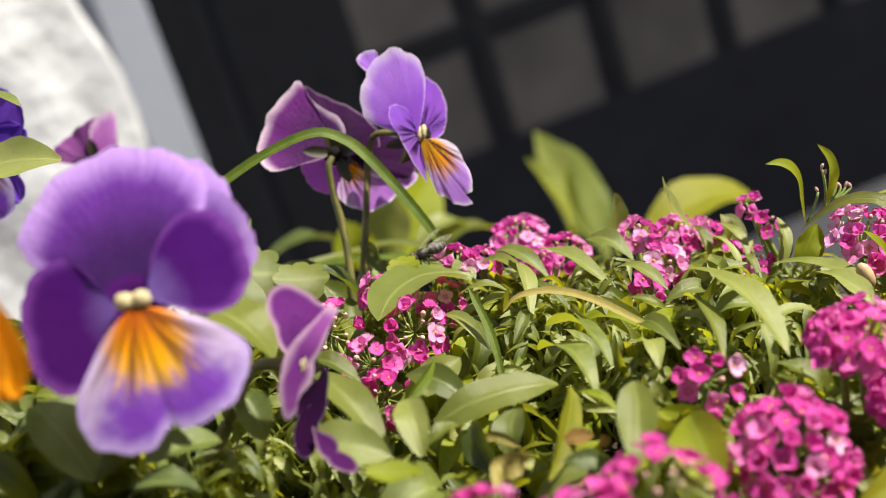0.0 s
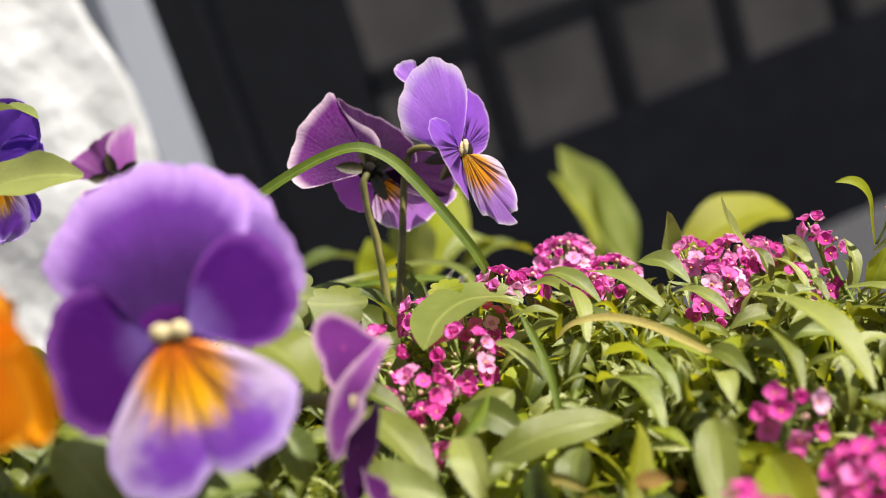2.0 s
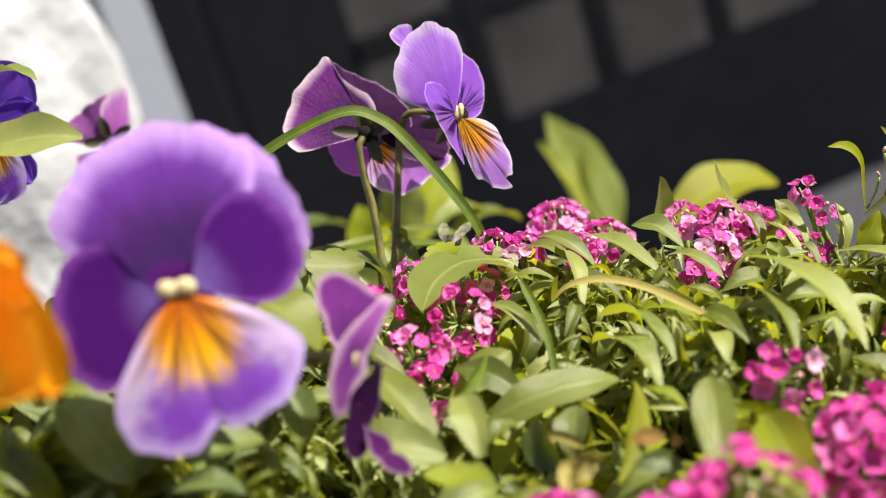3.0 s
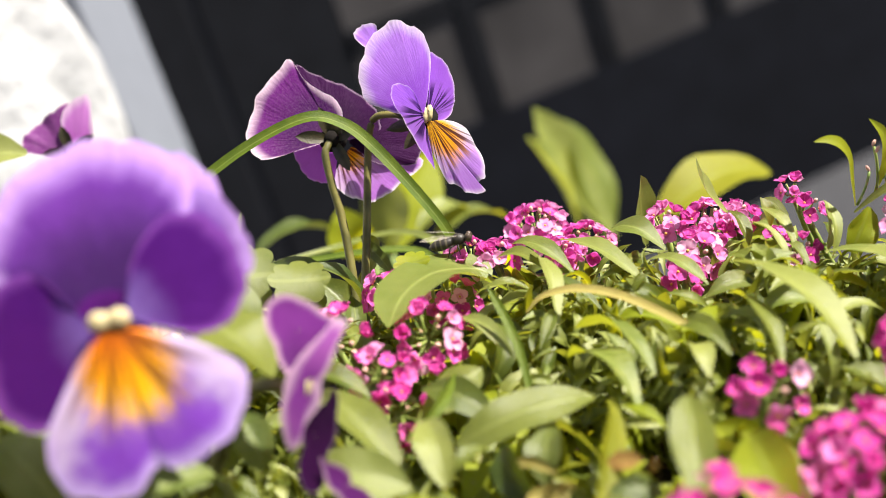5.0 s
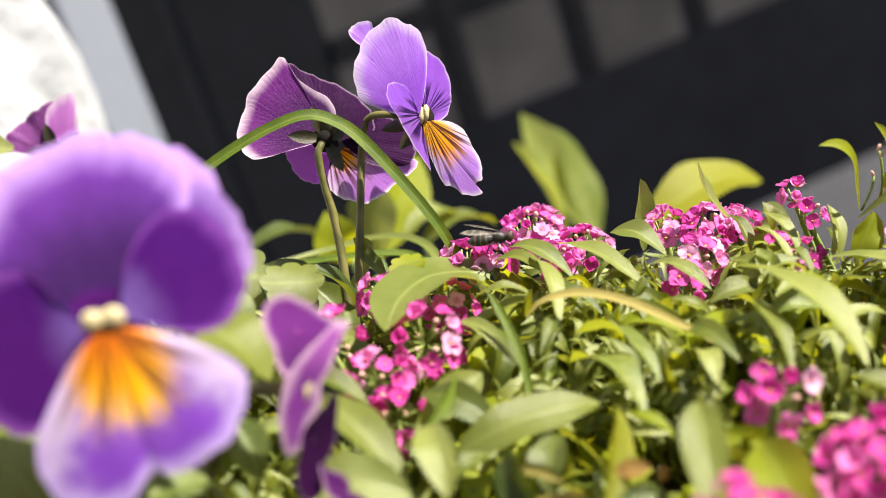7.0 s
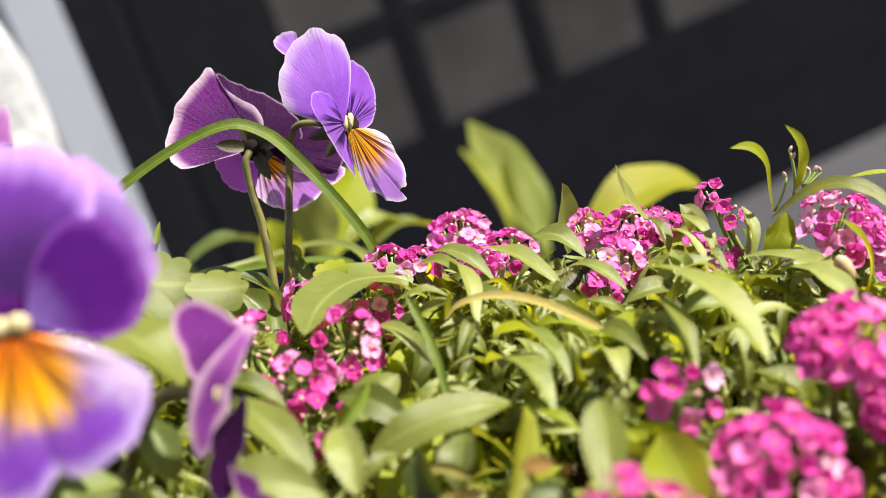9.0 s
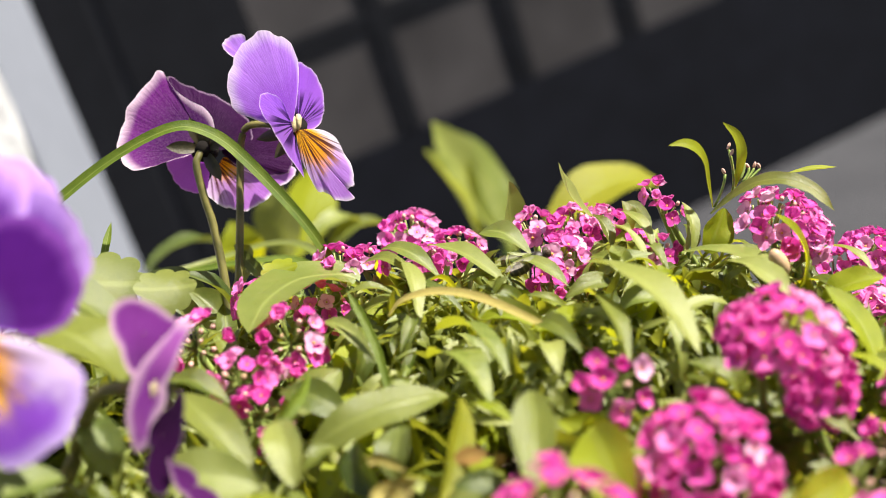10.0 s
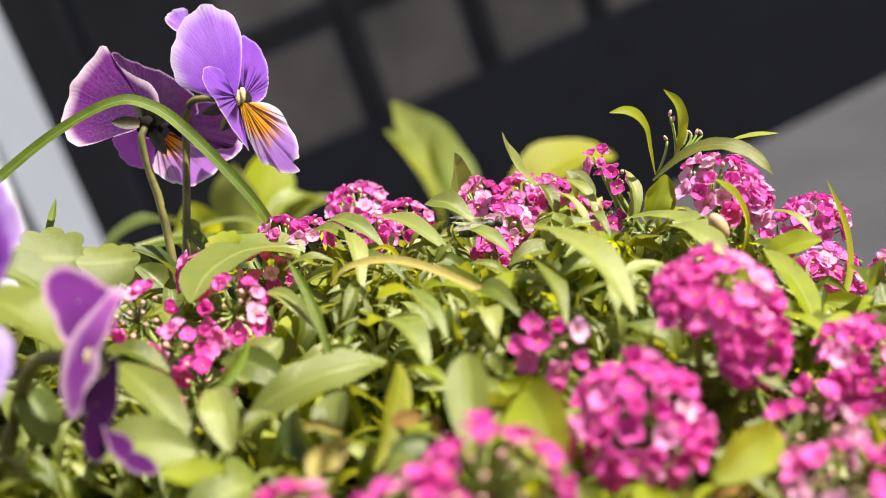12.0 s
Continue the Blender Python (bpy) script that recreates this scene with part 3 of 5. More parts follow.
def plant_at(p):
    """The alyssum plant that grows nearest to a place."""
    n = max(0, min(5, round((p[0] + 0.11) / 0.055)))
    if n not in ALYSSUM:
        ALYSSUM[n] = tagged(empty("alyssum_plant", (-0.11 + 0.055 * n, 0.22, 0.008)), "sweet alyssum plant with grey-green leaves and pink flower clusters", "plant", "alyssum plants in the planter")
    return ALYSSUM[n]

# ---- violas ----


def petal(flower, base, tip, width, material, face, cup=0.10, curl=0.0, ruffle=0.4, broad=0.55, claw=0.2, skew=0.0, square=3.0, label="", seed=0):
    """A petal from base to tip, so many millimetres wide, its upper side towards face."""
    nu, nv = 25, 25
    base, tip = Vector(base), Vector(tip)
    length = (tip - base).length
    r = axes_of(tip - base, face)
    at = flower.matrix_world.inverted()
    ph = random.Random(seed * 17 + int(width * 31)).uniform(0, 6)
    w_mm = width / 2000
    rng = random.Random(seed * 29 + int(length * 1e5))
    side = [rng.choice((-1, 1)) * rng.uniform(0.02, 0.04) for _ in range(4)]
    verts, uvs, rim = [], [], []
    for j in range(nv):
        v = 1 - (1 - j / (nv - 1)) ** 1.8
        w = w_mm * (max(0.0, 1 - ((v - broad) / (1 - broad)) ** square) ** 0.5 if v > broad else claw + (1 - claw) * math.sin(math.pi / 2 * v / broad) ** 0.9)
        for i in range(nu):
            u = 2 * i / (nu - 1) - 1
            edge = max(v ** 2.5, abs(u) ** 2.5 * v)
            lobe = 1 + edge * (side[0] * math.sin(3 * v + 2 * u) + side[1] * math.sin(7 * v + 5 * u + ph) + side[2] * 0.45 * math.sin(13 * u + ph) + 0.014 * math.sin(31 * v + 27 * u))
            rip = ruffle * 0.0009 * (math.sin(u * 4.3 + ph) + 0.7 * math.sin(u * 9 + v * 6 + ph * 2) + 0.35 * math.sin(u * 21 + v * 13)) * edge
            p = Vector((v * length * (1 + (lobe - 1) * 0.5), w * u * lobe + skew * w_mm * math.sin(math.pi * min(1, v)), cup * length * (u * u * (w / w_mm) ** 2 - 0.5) * v + curl * length * 4 * v * (1 - v) + rip))
            verts.append(at @ (base + r @ p))
            uvs.append((math.atan2(p.y, p.x + 0.12 * length) / math.atan2(w_mm, length * broad), math.hypot(p.x, p.y) / length))
            rim.append(1 - min((1 - abs(u)) * w, (1 - v) * length) / w_mm)
    return make("petal", verts, grid_faces(nu, nv), material, flower, label, uvs, rim=rim)


def eased(handles, n):
    """Points of a smooth curve through pairs of numbers, n from each to the next."""
    h = [handles[0], *handles, handles[-1]]
    out = []
    for k in range(1, len(h) - 2):
        for q in range(n):
            t = q / n
            out.append([0.5 * (2 * b + (c - a) * t + (2 * a - 5 * b + 4 * c - d) * t * t + (3 * b - a - 3 * c + d) * t ** 3) for a, b, c, d in zip(h[k - 1], h[k], h[k + 1], h[k + 2])])
    return out + [list(handles[-1])]


def fan(flower, base, outline, material, lean=(0.0, 0.0), bell=0.0, ruffle=0.3, seed=0, label="", nv=18):
    """A petal spread like a fan from base, in millimetres in the flower's own space (z to where it is seen from).
    outline: its reach in millimetres at angles from the flower's x axis; lean: how it slopes to z along x and y; bell: how it bows."""
    edge = eased(outline, 5 if len(outline) < 9 else 4)
    reach = max(r for a, r in edge)
    rng = random.Random(seed * 13 + int(reach * 97))
    ph = [rng.uniform(0, 6.3) for _ in range(4)]
    tips = [Vector((base[0] + r * math.cos(radians(a)), base[1] + r * math.sin(radians(a)))) for a, r in edge]
    mid = sum(tips, Vector((0, 0))) / len(tips)
    aim = math.atan2(mid.y, mid.x)
    turned = [abs((math.atan2(p.y, p.x) - aim + math.pi) % (2 * math.pi) - math.pi) for p in tips if p.length > 0.4 * reach]
    half = max(0.3, min(1.7, max(turned)))
    far = max(p.length for p in tips)
    nu = len(edge)
    closed = edge[-1][0] - edge[0][0] > 350
    frill = 0.0 if closed else 0.012
    verts, uvs, rim = [], [], []
    for j in range(nv):
        k = 0.03 + 0.97 * (1 - (1 - j / (nv - 1)) ** 1.5)
        for i, (a, r) in enumerate(edge):
            u = 2 * i / (nu - 1) - 1
            w = radians(a)
            r = r * (1 + frill * k * (math.sin(23 * u + ph[0]) + 0.7 * math.sin(47 * u + ph[1])))
            x, y = base[0] + k * r * math.cos(w), base[1] + k * r * math.sin(w)
            q = k * r / reach
            z = base[2] + lean[0] * (x - base[0]) + lean[1] * (y - base[1]) + bell * reach * 0.35 * (q * q - 0.6 * q) + 0.10 * reach * u * u * k * k * (0.4 if bell >= 0 else -0.4)
            z += ruffle * 0.9 * k ** 3 * (math.sin(5.2 * u + ph[2]) + 0.6 * math.sin(11 * u + ph[3]) + 0.3 * math.sin(26 * u + ph[0])) * min(1.0, r / reach + 0.2)
            verts.append((x / 1000, y / 1000, z / 1000))
            turn = (math.atan2(y, x) - aim + math.pi) % (2 * math.pi) - math.pi
            uvs.append((turn / half, math.hypot(x, y) / far))
            side = min(abs(w - radians(edge[0][0])), abs(w - radians(edge[-1][0])))
            gap = (1 - k) * r if closed else min((1 - k) * r, k * r * math.sin(min(side, math.pi / 2)) + 0.35 * reach * (1 - k))
            rim.append(1 - gap / (0.42 * reach))
    return make("petal", verts, grid_faces(nu, nv), material, flower, label, uvs, rim=rim)


def viola(centre, face, up, petals, stem, label, stem_mat, stem_r=0.9, throat=(0.8, 1.3), spur=5.0, sepals=((110, 7), (182, 7), (254, 7), (326, 7), (38, 7)), back=False):
    """A viola: petals round a throat, spur and sepals (angle, millimetres) behind, and a stem of world points to the soil.
    back: its back is what faces the way given."""
    z = Vector(face).normalized()
    y = Vector(up) - z * Vector(up).dot(z)
    y.normalize()
    x = y.cross(z)
    m = Matrix.Translation(centre) @ Matrix((x, y, z)).transposed().to_4x4()
    fl = tagged(empty("viola_flower", m), label, "flower", "violas in the planter")
    bpy.context.view_layer.update()
    way = -1 if back else 1
    for n, (p, kw) in enumerate(petals):
        (fan if len(p) == 3 else petal)(fl, *p, seed=n, **kw)
    if throat:
        for s in (-1, 1):
            v, f = ball((throat[0] / 1000 * 0.62, throat[1] / 1000, 0.0009), (0.45 * s * throat[0] / 1000, 0.0004 + 0.0002 * s, 0.0016), 8, 12)
            v = [(a + 0.00012 * math.sin(b * 9000), b + 0.0001 * math.sin(a * 11000), c) for a, b, c in v]
            make("throat", v, f, M_THROAT, fl, "creamy yellow throat")
    v, f = tube([(0, 0, -0.0008 * way), (0, -0.0004, -0.0025 * way), (0, 0.0008, (-0.001 - spur / 1000) * way)], [0.0022, 0.0018, 0.0010], 10)
    if back:
        v, f = joined([(v, f), ball((0.0030, 0.0026, 0.0022), (0, 0, -0.0004), 8, 12)])
    make("spur", v, f, M_CALYX, fl, "dark short spur")
    for a, length in sepals:
        a = radians(a)
        verts, uvs, faces = leaf_shape("lance", 5, 7, 0.1, 0.3)
        d = Vector((math.cos(a), math.sin(a), -0.25 * way)).normalized()
        r = axes_of(d, (0, 0, -way))
        pts = [r @ Vector((q[0] * length / 1000, q[1] * 0.0026, q[2] * 0.004 + q[3] * 0.0026)) + Vector((0, 0, -0.0022 * way)) for q in verts]
        make("sepal", pts, faces, M_SEPAL, fl, "", uvs)
    inv = m.inverted()
    c = through_points([m @ Vector((0, 0, -0.003 * way))] + [Vector(p) for p in stem], 6)
    v, f = tube([inv @ p for p in c], [stem_r / 1000 * (0.85 + 0.3 * i / len(c)) for i in range(len(c))], 9)
    make("stem", v, f, stem_mat, fl, "slender stem")
    return fl


def P(base, tip, width, material, face, **kw):
    return (base, tip, width, material, face), kw


def F(base, outline, material, **kw):
    return (base, outline, material), kw


viola((0.0032, 0.287, 0.0871), (-0.008, -0.932, 0.363), (0.329, 0.34, 0.881), [
    F((-9.5, 13.1, -0.8), [(96, 4.1), (99, 5.4), (119, 6.1), (140, 6.3), (151, 5.7), (165, 3.1)], P_UP, lean=(0, -0.1), ruffle=0.15),
    F((0.6, -0.1, -2.6), [(-16, 2.0), (8, 3.8), (31, 5.4), (52, 7.7), (72, 11.0), (89, 13.3), (96, 12.1), (104, 6.2)], P_UP_R, lean=(-0.1, -0.1), ruffle=0.3),
    F((-0.7, 0.1, 2.6), [(78, 2.6), (81, 8.1), (85, 13.0), (92, 16.6), (101, 18.6), (110, 20.0), (125, 18.5), (137, 16.7), (153, 14.2), (166, 11.5), (171, 8.0), (178, 4.1)], P_UP, lean=(0.06, -0.10), bell=-0.15, ruffle=0.25),
    F((-0.4, -1.8, 2.9), [(103, 2.1), (106, 4.1), (109, 6.4), (114, 8.1), (122, 9.4), (131, 9.7), (140, 8.7), (151, 6.5), (169, 4.2), (219, 3.2), (260, 5.0), (276, 7.1), (282, 8.9), (283, 6.8), (284, 4.4), (285, 2.0)], P_LAT, lean=(-0.12, 0.0), bell=0.2, ruffle=0.12),
    F((-0.2, -1.1, 1.4), [(-80, 4.6), (-74, 9.2), (-70, 12.8), (-63, 14.2), (-60, 16.3), (-50, 17.8), (-49, 15.7), (-43, 15.7), (-36, 14.0), (-25, 10.6), (-9, 7.7), (1, 5.3), (9, 2.0)], P_LOW, lean=(0.05, -0.12), bell=-0.3, ruffle=0.35)],
    [(-0.0054, 0.2960, 0.0881), (-0.0087, 0.2970, 0.0853), (-0.0115, 0.2960, 0.0785), (-0.0158, 0.2900, 0.0679), (-0.0211, 0.2830, 0.0554), (-0.0251, 0.2750, 0.0460)],
    "upright lilac viola with yellow blotched lip and dark whiskers", M_STEM_RED, 0.8, throat=(1.1, 1.7), sepals=((110, 6), (165, 8), (195, 9), (232, 8), (326, 5)))
viola((-0.0163, 0.297, 0.0863), (-0.008, -0.932, 0.363), (0.329, 0.34, 0.881), [
    F((3.4, -0.8, -6.0), [(-123, 3.8), (-117, 8.1), (-102, 9.9), (-84, 11.2), (-67, 12.6), (-50, 12.7), (-29, 13.5), (-16, 15.4), (-8, 13.7), (-2, 8.2)], P_PALE_LIP, lean=(0, -0.15), ruffle=0.4),
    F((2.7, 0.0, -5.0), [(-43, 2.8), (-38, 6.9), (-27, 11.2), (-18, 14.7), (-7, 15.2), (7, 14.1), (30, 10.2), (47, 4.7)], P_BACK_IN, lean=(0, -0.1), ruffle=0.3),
    F((1.1, 0.6, -4.2), [(-165, 6.8), (-163, 9.9), (-149, 10.0), (-132, 10.4), (-112, 10.0), (-97, 8.7), (-96, 6.0)], P_BACK_LOW, lean=(0.1, -0.2), ruffle=0.3),
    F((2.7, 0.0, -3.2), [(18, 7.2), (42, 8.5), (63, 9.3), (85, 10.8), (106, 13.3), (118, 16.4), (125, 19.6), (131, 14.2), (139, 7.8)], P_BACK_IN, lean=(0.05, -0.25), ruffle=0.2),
    F((0.4, 0.6, 0.0), [(65, 4.0), (77, 5.8), (92, 7.9), (110, 10.4), (118, 13.1), (119, 16.5), (120, 18.2), (126, 18.3), (142, 17.6), (155, 17.7), (167, 17.6), (178, 17.7), (189, 17.4), (197, 15.7), (200, 13.8), (201, 11.1), (202, 7.5), (209, 2.8)], P_BACK, lean=(-0.05, -0.12), bell=0.25, ruffle=0.35)],
    [(-0.0175, 0.2930, 0.0865), (-0.0186, 0.2920, 0.0849), (-0.0193, 0.2900, 0.0789), (-0.0196, 0.2880, 0.0727), (-0.0210, 0.2840, 0.0634), (-0.0234, 0.2790, 0.0536), (-0.0258, 0.2750, 0.0462)],
    "plum viola seen from behind with pale crinkled rim", M_STEM_RED, 0.85, 0, 3.0, ((112, 7), (178, 7.5), (300, 8), (60, 5), (20, 5)), True)
viola((-0.0439, 0.184, 0.1047), (-0.0, -0.94, 0.342), (0.309, 0.325, 0.894), [
    F((4.1, 1.3, -6.0), [(16, 11.7), (24, 13.7), (40, 14.9), (57, 16.2), (72, 16.0)], P_FRONT, ruffle=0.1),
    F((1.3, 1.5, -4.0), [(-25, 9), (5, 11), (30, 13.2), (44, 16.2), (54, 18.4), (64, 19.6), (75, 20.1), (86, 19.6), (96, 17), (112, 11), (135, 6)], P_FRONT, lean=(-0.1, -0.2), ruffle=0.1),
    F((0.1, 0.6, -1.5), [(34, 3), (46, 9), (54, 15), (61, 18.8), (69, 20.6), (79, 21.4), (90, 21.9), (99, 22.4), (111, 22.6), (125, 22.3), (141, 21.6), (155, 20.5), (162, 18.5), (170, 14), (188, 9)], P_FRONT, lean=(0.1, -0.25), bell=-0.3, ruffle=0.15),
    F((-2.3, -1.0, 0.0), [(-229, 6.1), (-224, 10.0), (-212, 12.3), (-198, 13.9), (-183, 14.5), (-160, 14.7), (-137, 15.7), (-122, 14.6), (-113, 11.9), (-108, 7.8), (-107, 2.7)], P_FRONT_LAT, lean=(0.15, 0.0), ruffle=0.12),
    F((1.5, 0.6, 0.0), [(-16, 3.5), (-15, 7.2), (-10, 10.8), (1, 13.4), (13, 15.0), (27, 15.6), (42, 15.9), (54, 15.4), (65, 13.8), (75, 10.2), (81, 5.9)], P_FRONT_LAT, lean=(-0.1, 0.0), ruffle=0.12),
    F((0.0, -0.4, -0.7), [(0, 4.6), (72, 4.2), (144, 4.8), (216, 5), (288, 5), (360, 4.6)], P_FRONT_EYE, ruffle=0),
    F((0.1, -0.3, 1.6), [(-135, 4.0), (-125, 9.8), (-120, 14.8), (-114, 18.0), (-104, 20.2), (-92, 20.9), (-82, 20.2), (-73, 18.2), (-69, 17.6), (-63, 19.2), (-49, 19.4), (-36, 19.3), (-26, 18.4), (-17, 16.1), (-13, 12.7), (-10, 8.1), (-7, 4.0)], P_FRONT_LOW, lean=(0.0, -0.15), bell=-0.35, ruffle=0.3)],
    [(-0.0467, 0.1970, 0.0963), (-0.0502, 0.2000, 0.0848), (-0.0530, 0.1990, 0.0745), (-0.0557, 0.1930, 0.0651)],
    "large violet viola with orange blotched pale lip", M_STEM, 1.0, (2.6, 1.3))
viola((-0.0259, 0.194, 0.0829), (-0.0, -0.94, 0.342), (0.309, 0.325, 0.894), [
    F((-1.5, 7.9, -1.0), [(-196, 4.6), (-149, 3.7), (-109, 5.7), (-94, 6.6), (-69, 3.4), (-22, 3.8), (3, 5.8), (32, 4.1), (81, 4.2), (111, 5.3), (137, 5.5), (164, 4.6)], P_SIDE_DEEP, lean=(-0.15, -0.1), bell=0.3, ruffle=0),
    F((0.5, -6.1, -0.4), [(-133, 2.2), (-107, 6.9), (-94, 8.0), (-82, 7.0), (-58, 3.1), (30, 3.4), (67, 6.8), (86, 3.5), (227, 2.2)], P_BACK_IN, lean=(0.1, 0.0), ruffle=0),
    F((4.4, -13.2, 0.0), [(-234, 5.4), (-209, 3.2), (-139, 1.6), (-73, 2.9), (-41, 4.6), (-25, 4.1), (22, 0.9), (115, 3.7), (126, 5.4)], P_SIDE_DEEP, lean=(0.0, 0.1), ruffle=0),
    F((-0.5, 0.7, 2.0), [(-305, 10.2), (-295, 9.8), (-289, 7.4), (-271, 4.7), (-229, 2.9), (-159, 3.2), (-120, 6.4), (-105, 8.8), (-95, 7.5), (-82, 4.2), (9, 2.1), (47, 5.9), (55, 10.2)], P_SIDE, lean=(0.2, -0.1), bell=-0.5, ruffle=0)],
    [(-0.0310, 0.1985, 0.0832), (-0.0345, 0.2010, 0.0825), (-0.0385, 0.2040, 0.0785), (-0.0431, 0.2070, 0.0719), (-0.0501, 0.2050, 0.0650)],
    "small mauve viola turned sideways with nodding neck", M_STEM_RED, 1.15, (0.5, 1.4), sepals=((170, 5), (195, 5)))
viola((-0.0911, 0.3000, 0.1095), (0.539, -0.834, 0.117), (0.116, 0.340, 0.933), [
    P((-0.0915, 0.3020, 0.1090), (-0.0918, 0.3040, 0.1239), 13, P_BLUE, (-0.000, -0.940, 0.342)),
    P((-0.0909, 0.3010, 0.1104), (-0.0803, 0.3020, 0.1212), 13, P_BLUE, (0.095, -0.946, 0.311), claw=0.35),
    P((-0.0906, 0.3000, 0.1106), (-0.0795, 0.3000, 0.1126), 8, P_BLUE, (0.095, -0.946, 0.311)),
    P((-0.0911, 0.3000, 0.1095), (-0.0865, 0.2990, 0.0979), 8, P_BLUE, (0.095, -0.946, 0.311)),
    P((-0.0906, 0.2990, 0.1096), (-0.0941, 0.2970, 0.0958), 13, P_FRONT_LOW, (0.095, -0.946, 0.311))],
    [(-0.0969, 0.3060, 0.1071), (-0.0987, 0.3000, 0.0937), (-0.1023, 0.2850, 0.0743)],
    "blue-violet viola behind a leaf", M_STEM)
viola((-0.0765, 0.345, 0.0904), (-0.0, -0.94, 0.342), (0.309, 0.325, 0.894), [
    F((-0.3, -1.5, -1.5), [(81, 5.9), (88, 10.1), (94, 13.9), (115, 13.1), (139, 13.1), (156, 13.6), (170, 12.9)], P_BACK_RIB, lean=(0, -0.2), ruffle=1.0),
    F((0.7, -1.5, 0.0), [(37, 3.6), (57, 6.6), (73, 10.6), (80, 14.8), (86, 15.4), (96, 14.1), (108, 11.9), (115, 9.6), (121, 4.7)], P_PINK, lean=(0, -0.1), ruffle=0.2),
    F((0.0, -1.5, -2.5), [(-172, 10.2), (-138, 9.7), (-90, 8.7), (-39, 9.3), (0, 8.7)], P_BACK, ruffle=0.3)],
    [(-0.0786, 0.3420, 0.0872), (-0.0819, 0.3350, 0.0810), (-0.0870, 0.3200, 0.0665)],
    "plum viola seen from behind against the white wall", M_STEM, throat=0, back=True)
viola((-0.0609, 0.1650, 0.1185), (0.301, -0.925, 0.233), (0.309, 0.325, 0.894), [
    P((-0.0633, 0.1670, 0.1155), (-0.0613, 0.1680, 0.1239), 13, P_ORANGE, (-0.000, -0.940, 0.342)),
    P((-0.0612, 0.1660, 0.1182), (-0.0567, 0.1660, 0.1202), 9, P_ORANGE, (0.095, -0.946, 0.311), claw=0.4),
    P((-0.0612, 0.1660, 0.1182), (-0.0720, 0.1680, 0.1210), 14, P_ORANGE, (-0.000, -0.940, 0.342)),
    P((-0.0587, 0.1650, 0.1206), (-0.0581, 0.1630, 0.1042), 8, P_ORANGE, (0.187, -0.942, 0.278), claw=0.5),
    P((-0.0605, 0.1640, 0.1187), (-0.0663, 0.1620, 0.1070), 15, P_ORANGE, (-0.000, -0.940, 0.342))],
    [(-0.0668, 0.1750, 0.1132), (-0.0715, 0.1750, 0.1021), (-0.0730, 0.1700, 0.0939)],
    "deep orange viola close to the lens", M_STEM)

# ---- broad viola leaves, grass and far plants ----
far_plant = tagged(empty("broad_leaf_plant", (0.06, 0.55, -0.18)), "young plant with broad yellow-green leaves", "plant")
leaf(far_plant, (0.0694, 0.5550, -0.0649), (0.0522, 0.5560, 0.0007), 26, M_LEAF_SUNLIT, "lance", (0.824, -0.383, 0.417), arch=-0.04, fold=0.3)
leaf(far_plant, (0.0556, 0.5500, -0.0569), (0.0446, 0.5450, -0.0062), 20, M_LEAF_SUNLIT, "lance", (0.538, -0.244, 0.807), arch=0.04, fold=0.4)
leaf(far_plant, (0.0673, 0.5600, -0.0703), (0.0623, 0.5750, -0.0126), 26, M_LEAF_SUNLIT, "lance", (0.740, -0.530, 0.414), arch=0.05, fold=0.3)
far_plant_b = tagged(empty("broad_leaf_plant", (0.12, 0.43, -0.18)), "plant with a bowed yellow-green broad leaf", "plant")
leaf(far_plant_b, (0.0646, 0.4200, -0.0068), (0.1078, 0.4400, -0.0113), 19, M_LEAF_OLIVE, "oval", (-0.022, -0.324, 0.946), arch=0.16, fold=0.2)
far_plant_c = tagged(empty("broad_leaf_plant", (0.0, 0.45, -0.18)), "plant with upright yellow-green blurred leaves", "plant")
leaf(far_plant_c, (-0.0191, 0.4400, 0.0052), (0.0051, 0.4600, 0.0272), 17, M_LEAF_YELLOW, "lance", (0.684, -0.643, 0.344), arch=0.05)
leaf(far_plant_c, (-0.0166, 0.4400, 0.0065), (-0.0105, 0.4400, 0.0321), 16, M_LEAF_SUNLIT, "lance", (-0.194, -0.720, 0.666), arch=0.05)
leaf(far_plant_c, (-0.0261, 0.4300, 0.0103), (-0.0280, 0.4300, 0.0288), 14, M_LEAF_YELLOW, "lance", (-0.132, -0.563, 0.816))
leaf(far_plant_c, (-0.0564, 0.4200, 0.0257), (-0.0307, 0.4300, 0.0204), 11, M_LEAF_SHADED, "oval", (0.287, -0.047, 0.957), arch=0.2)
leaf(far_plant_c, (-0.0027, 0.4200, 0.0122), (0.0207, 0.4300, 0.0069), 11, M_LEAF_SHADED, "oval", (0.276, -0.129, 0.952), arch=0.2)
leaf(far_plant_c, (-0.0071, 0.4200, 0.0169), (0.0107, 0.4300, 0.0135), 9, M_LEAF_SUNLIT, "oval", (0.276, -0.129, 0.952), arch=0.2)

for pl, tops in ((far_plant, ((0.0650, 0.5550, -0.0620), (0.0529, 0.5500, -0.0546))), (far_plant_b, ((0.0656, 0.4200, -0.0066),)), (far_plant_c, ((-0.0185, 0.4400, 0.0058), (-0.0249, 0.4300, 0.0110), (-0.0545, 0.4200, 0.0255), (-0.0017, 0.4200, 0.0123)))):
    for top in tops:
        foot = Vector((pl.location.x, pl.location.y, -0.18))
        at = Matrix.Translation(-pl.location)
        v, f = tube(spline(foot, (Vector(top) + foot) / 2 + Vector((0, 0, -0.02)), top, 8), [0.0016] * 8, 7)
        make("stem", [at @ Vector(q) for q in v], f, M_STEM, pl)

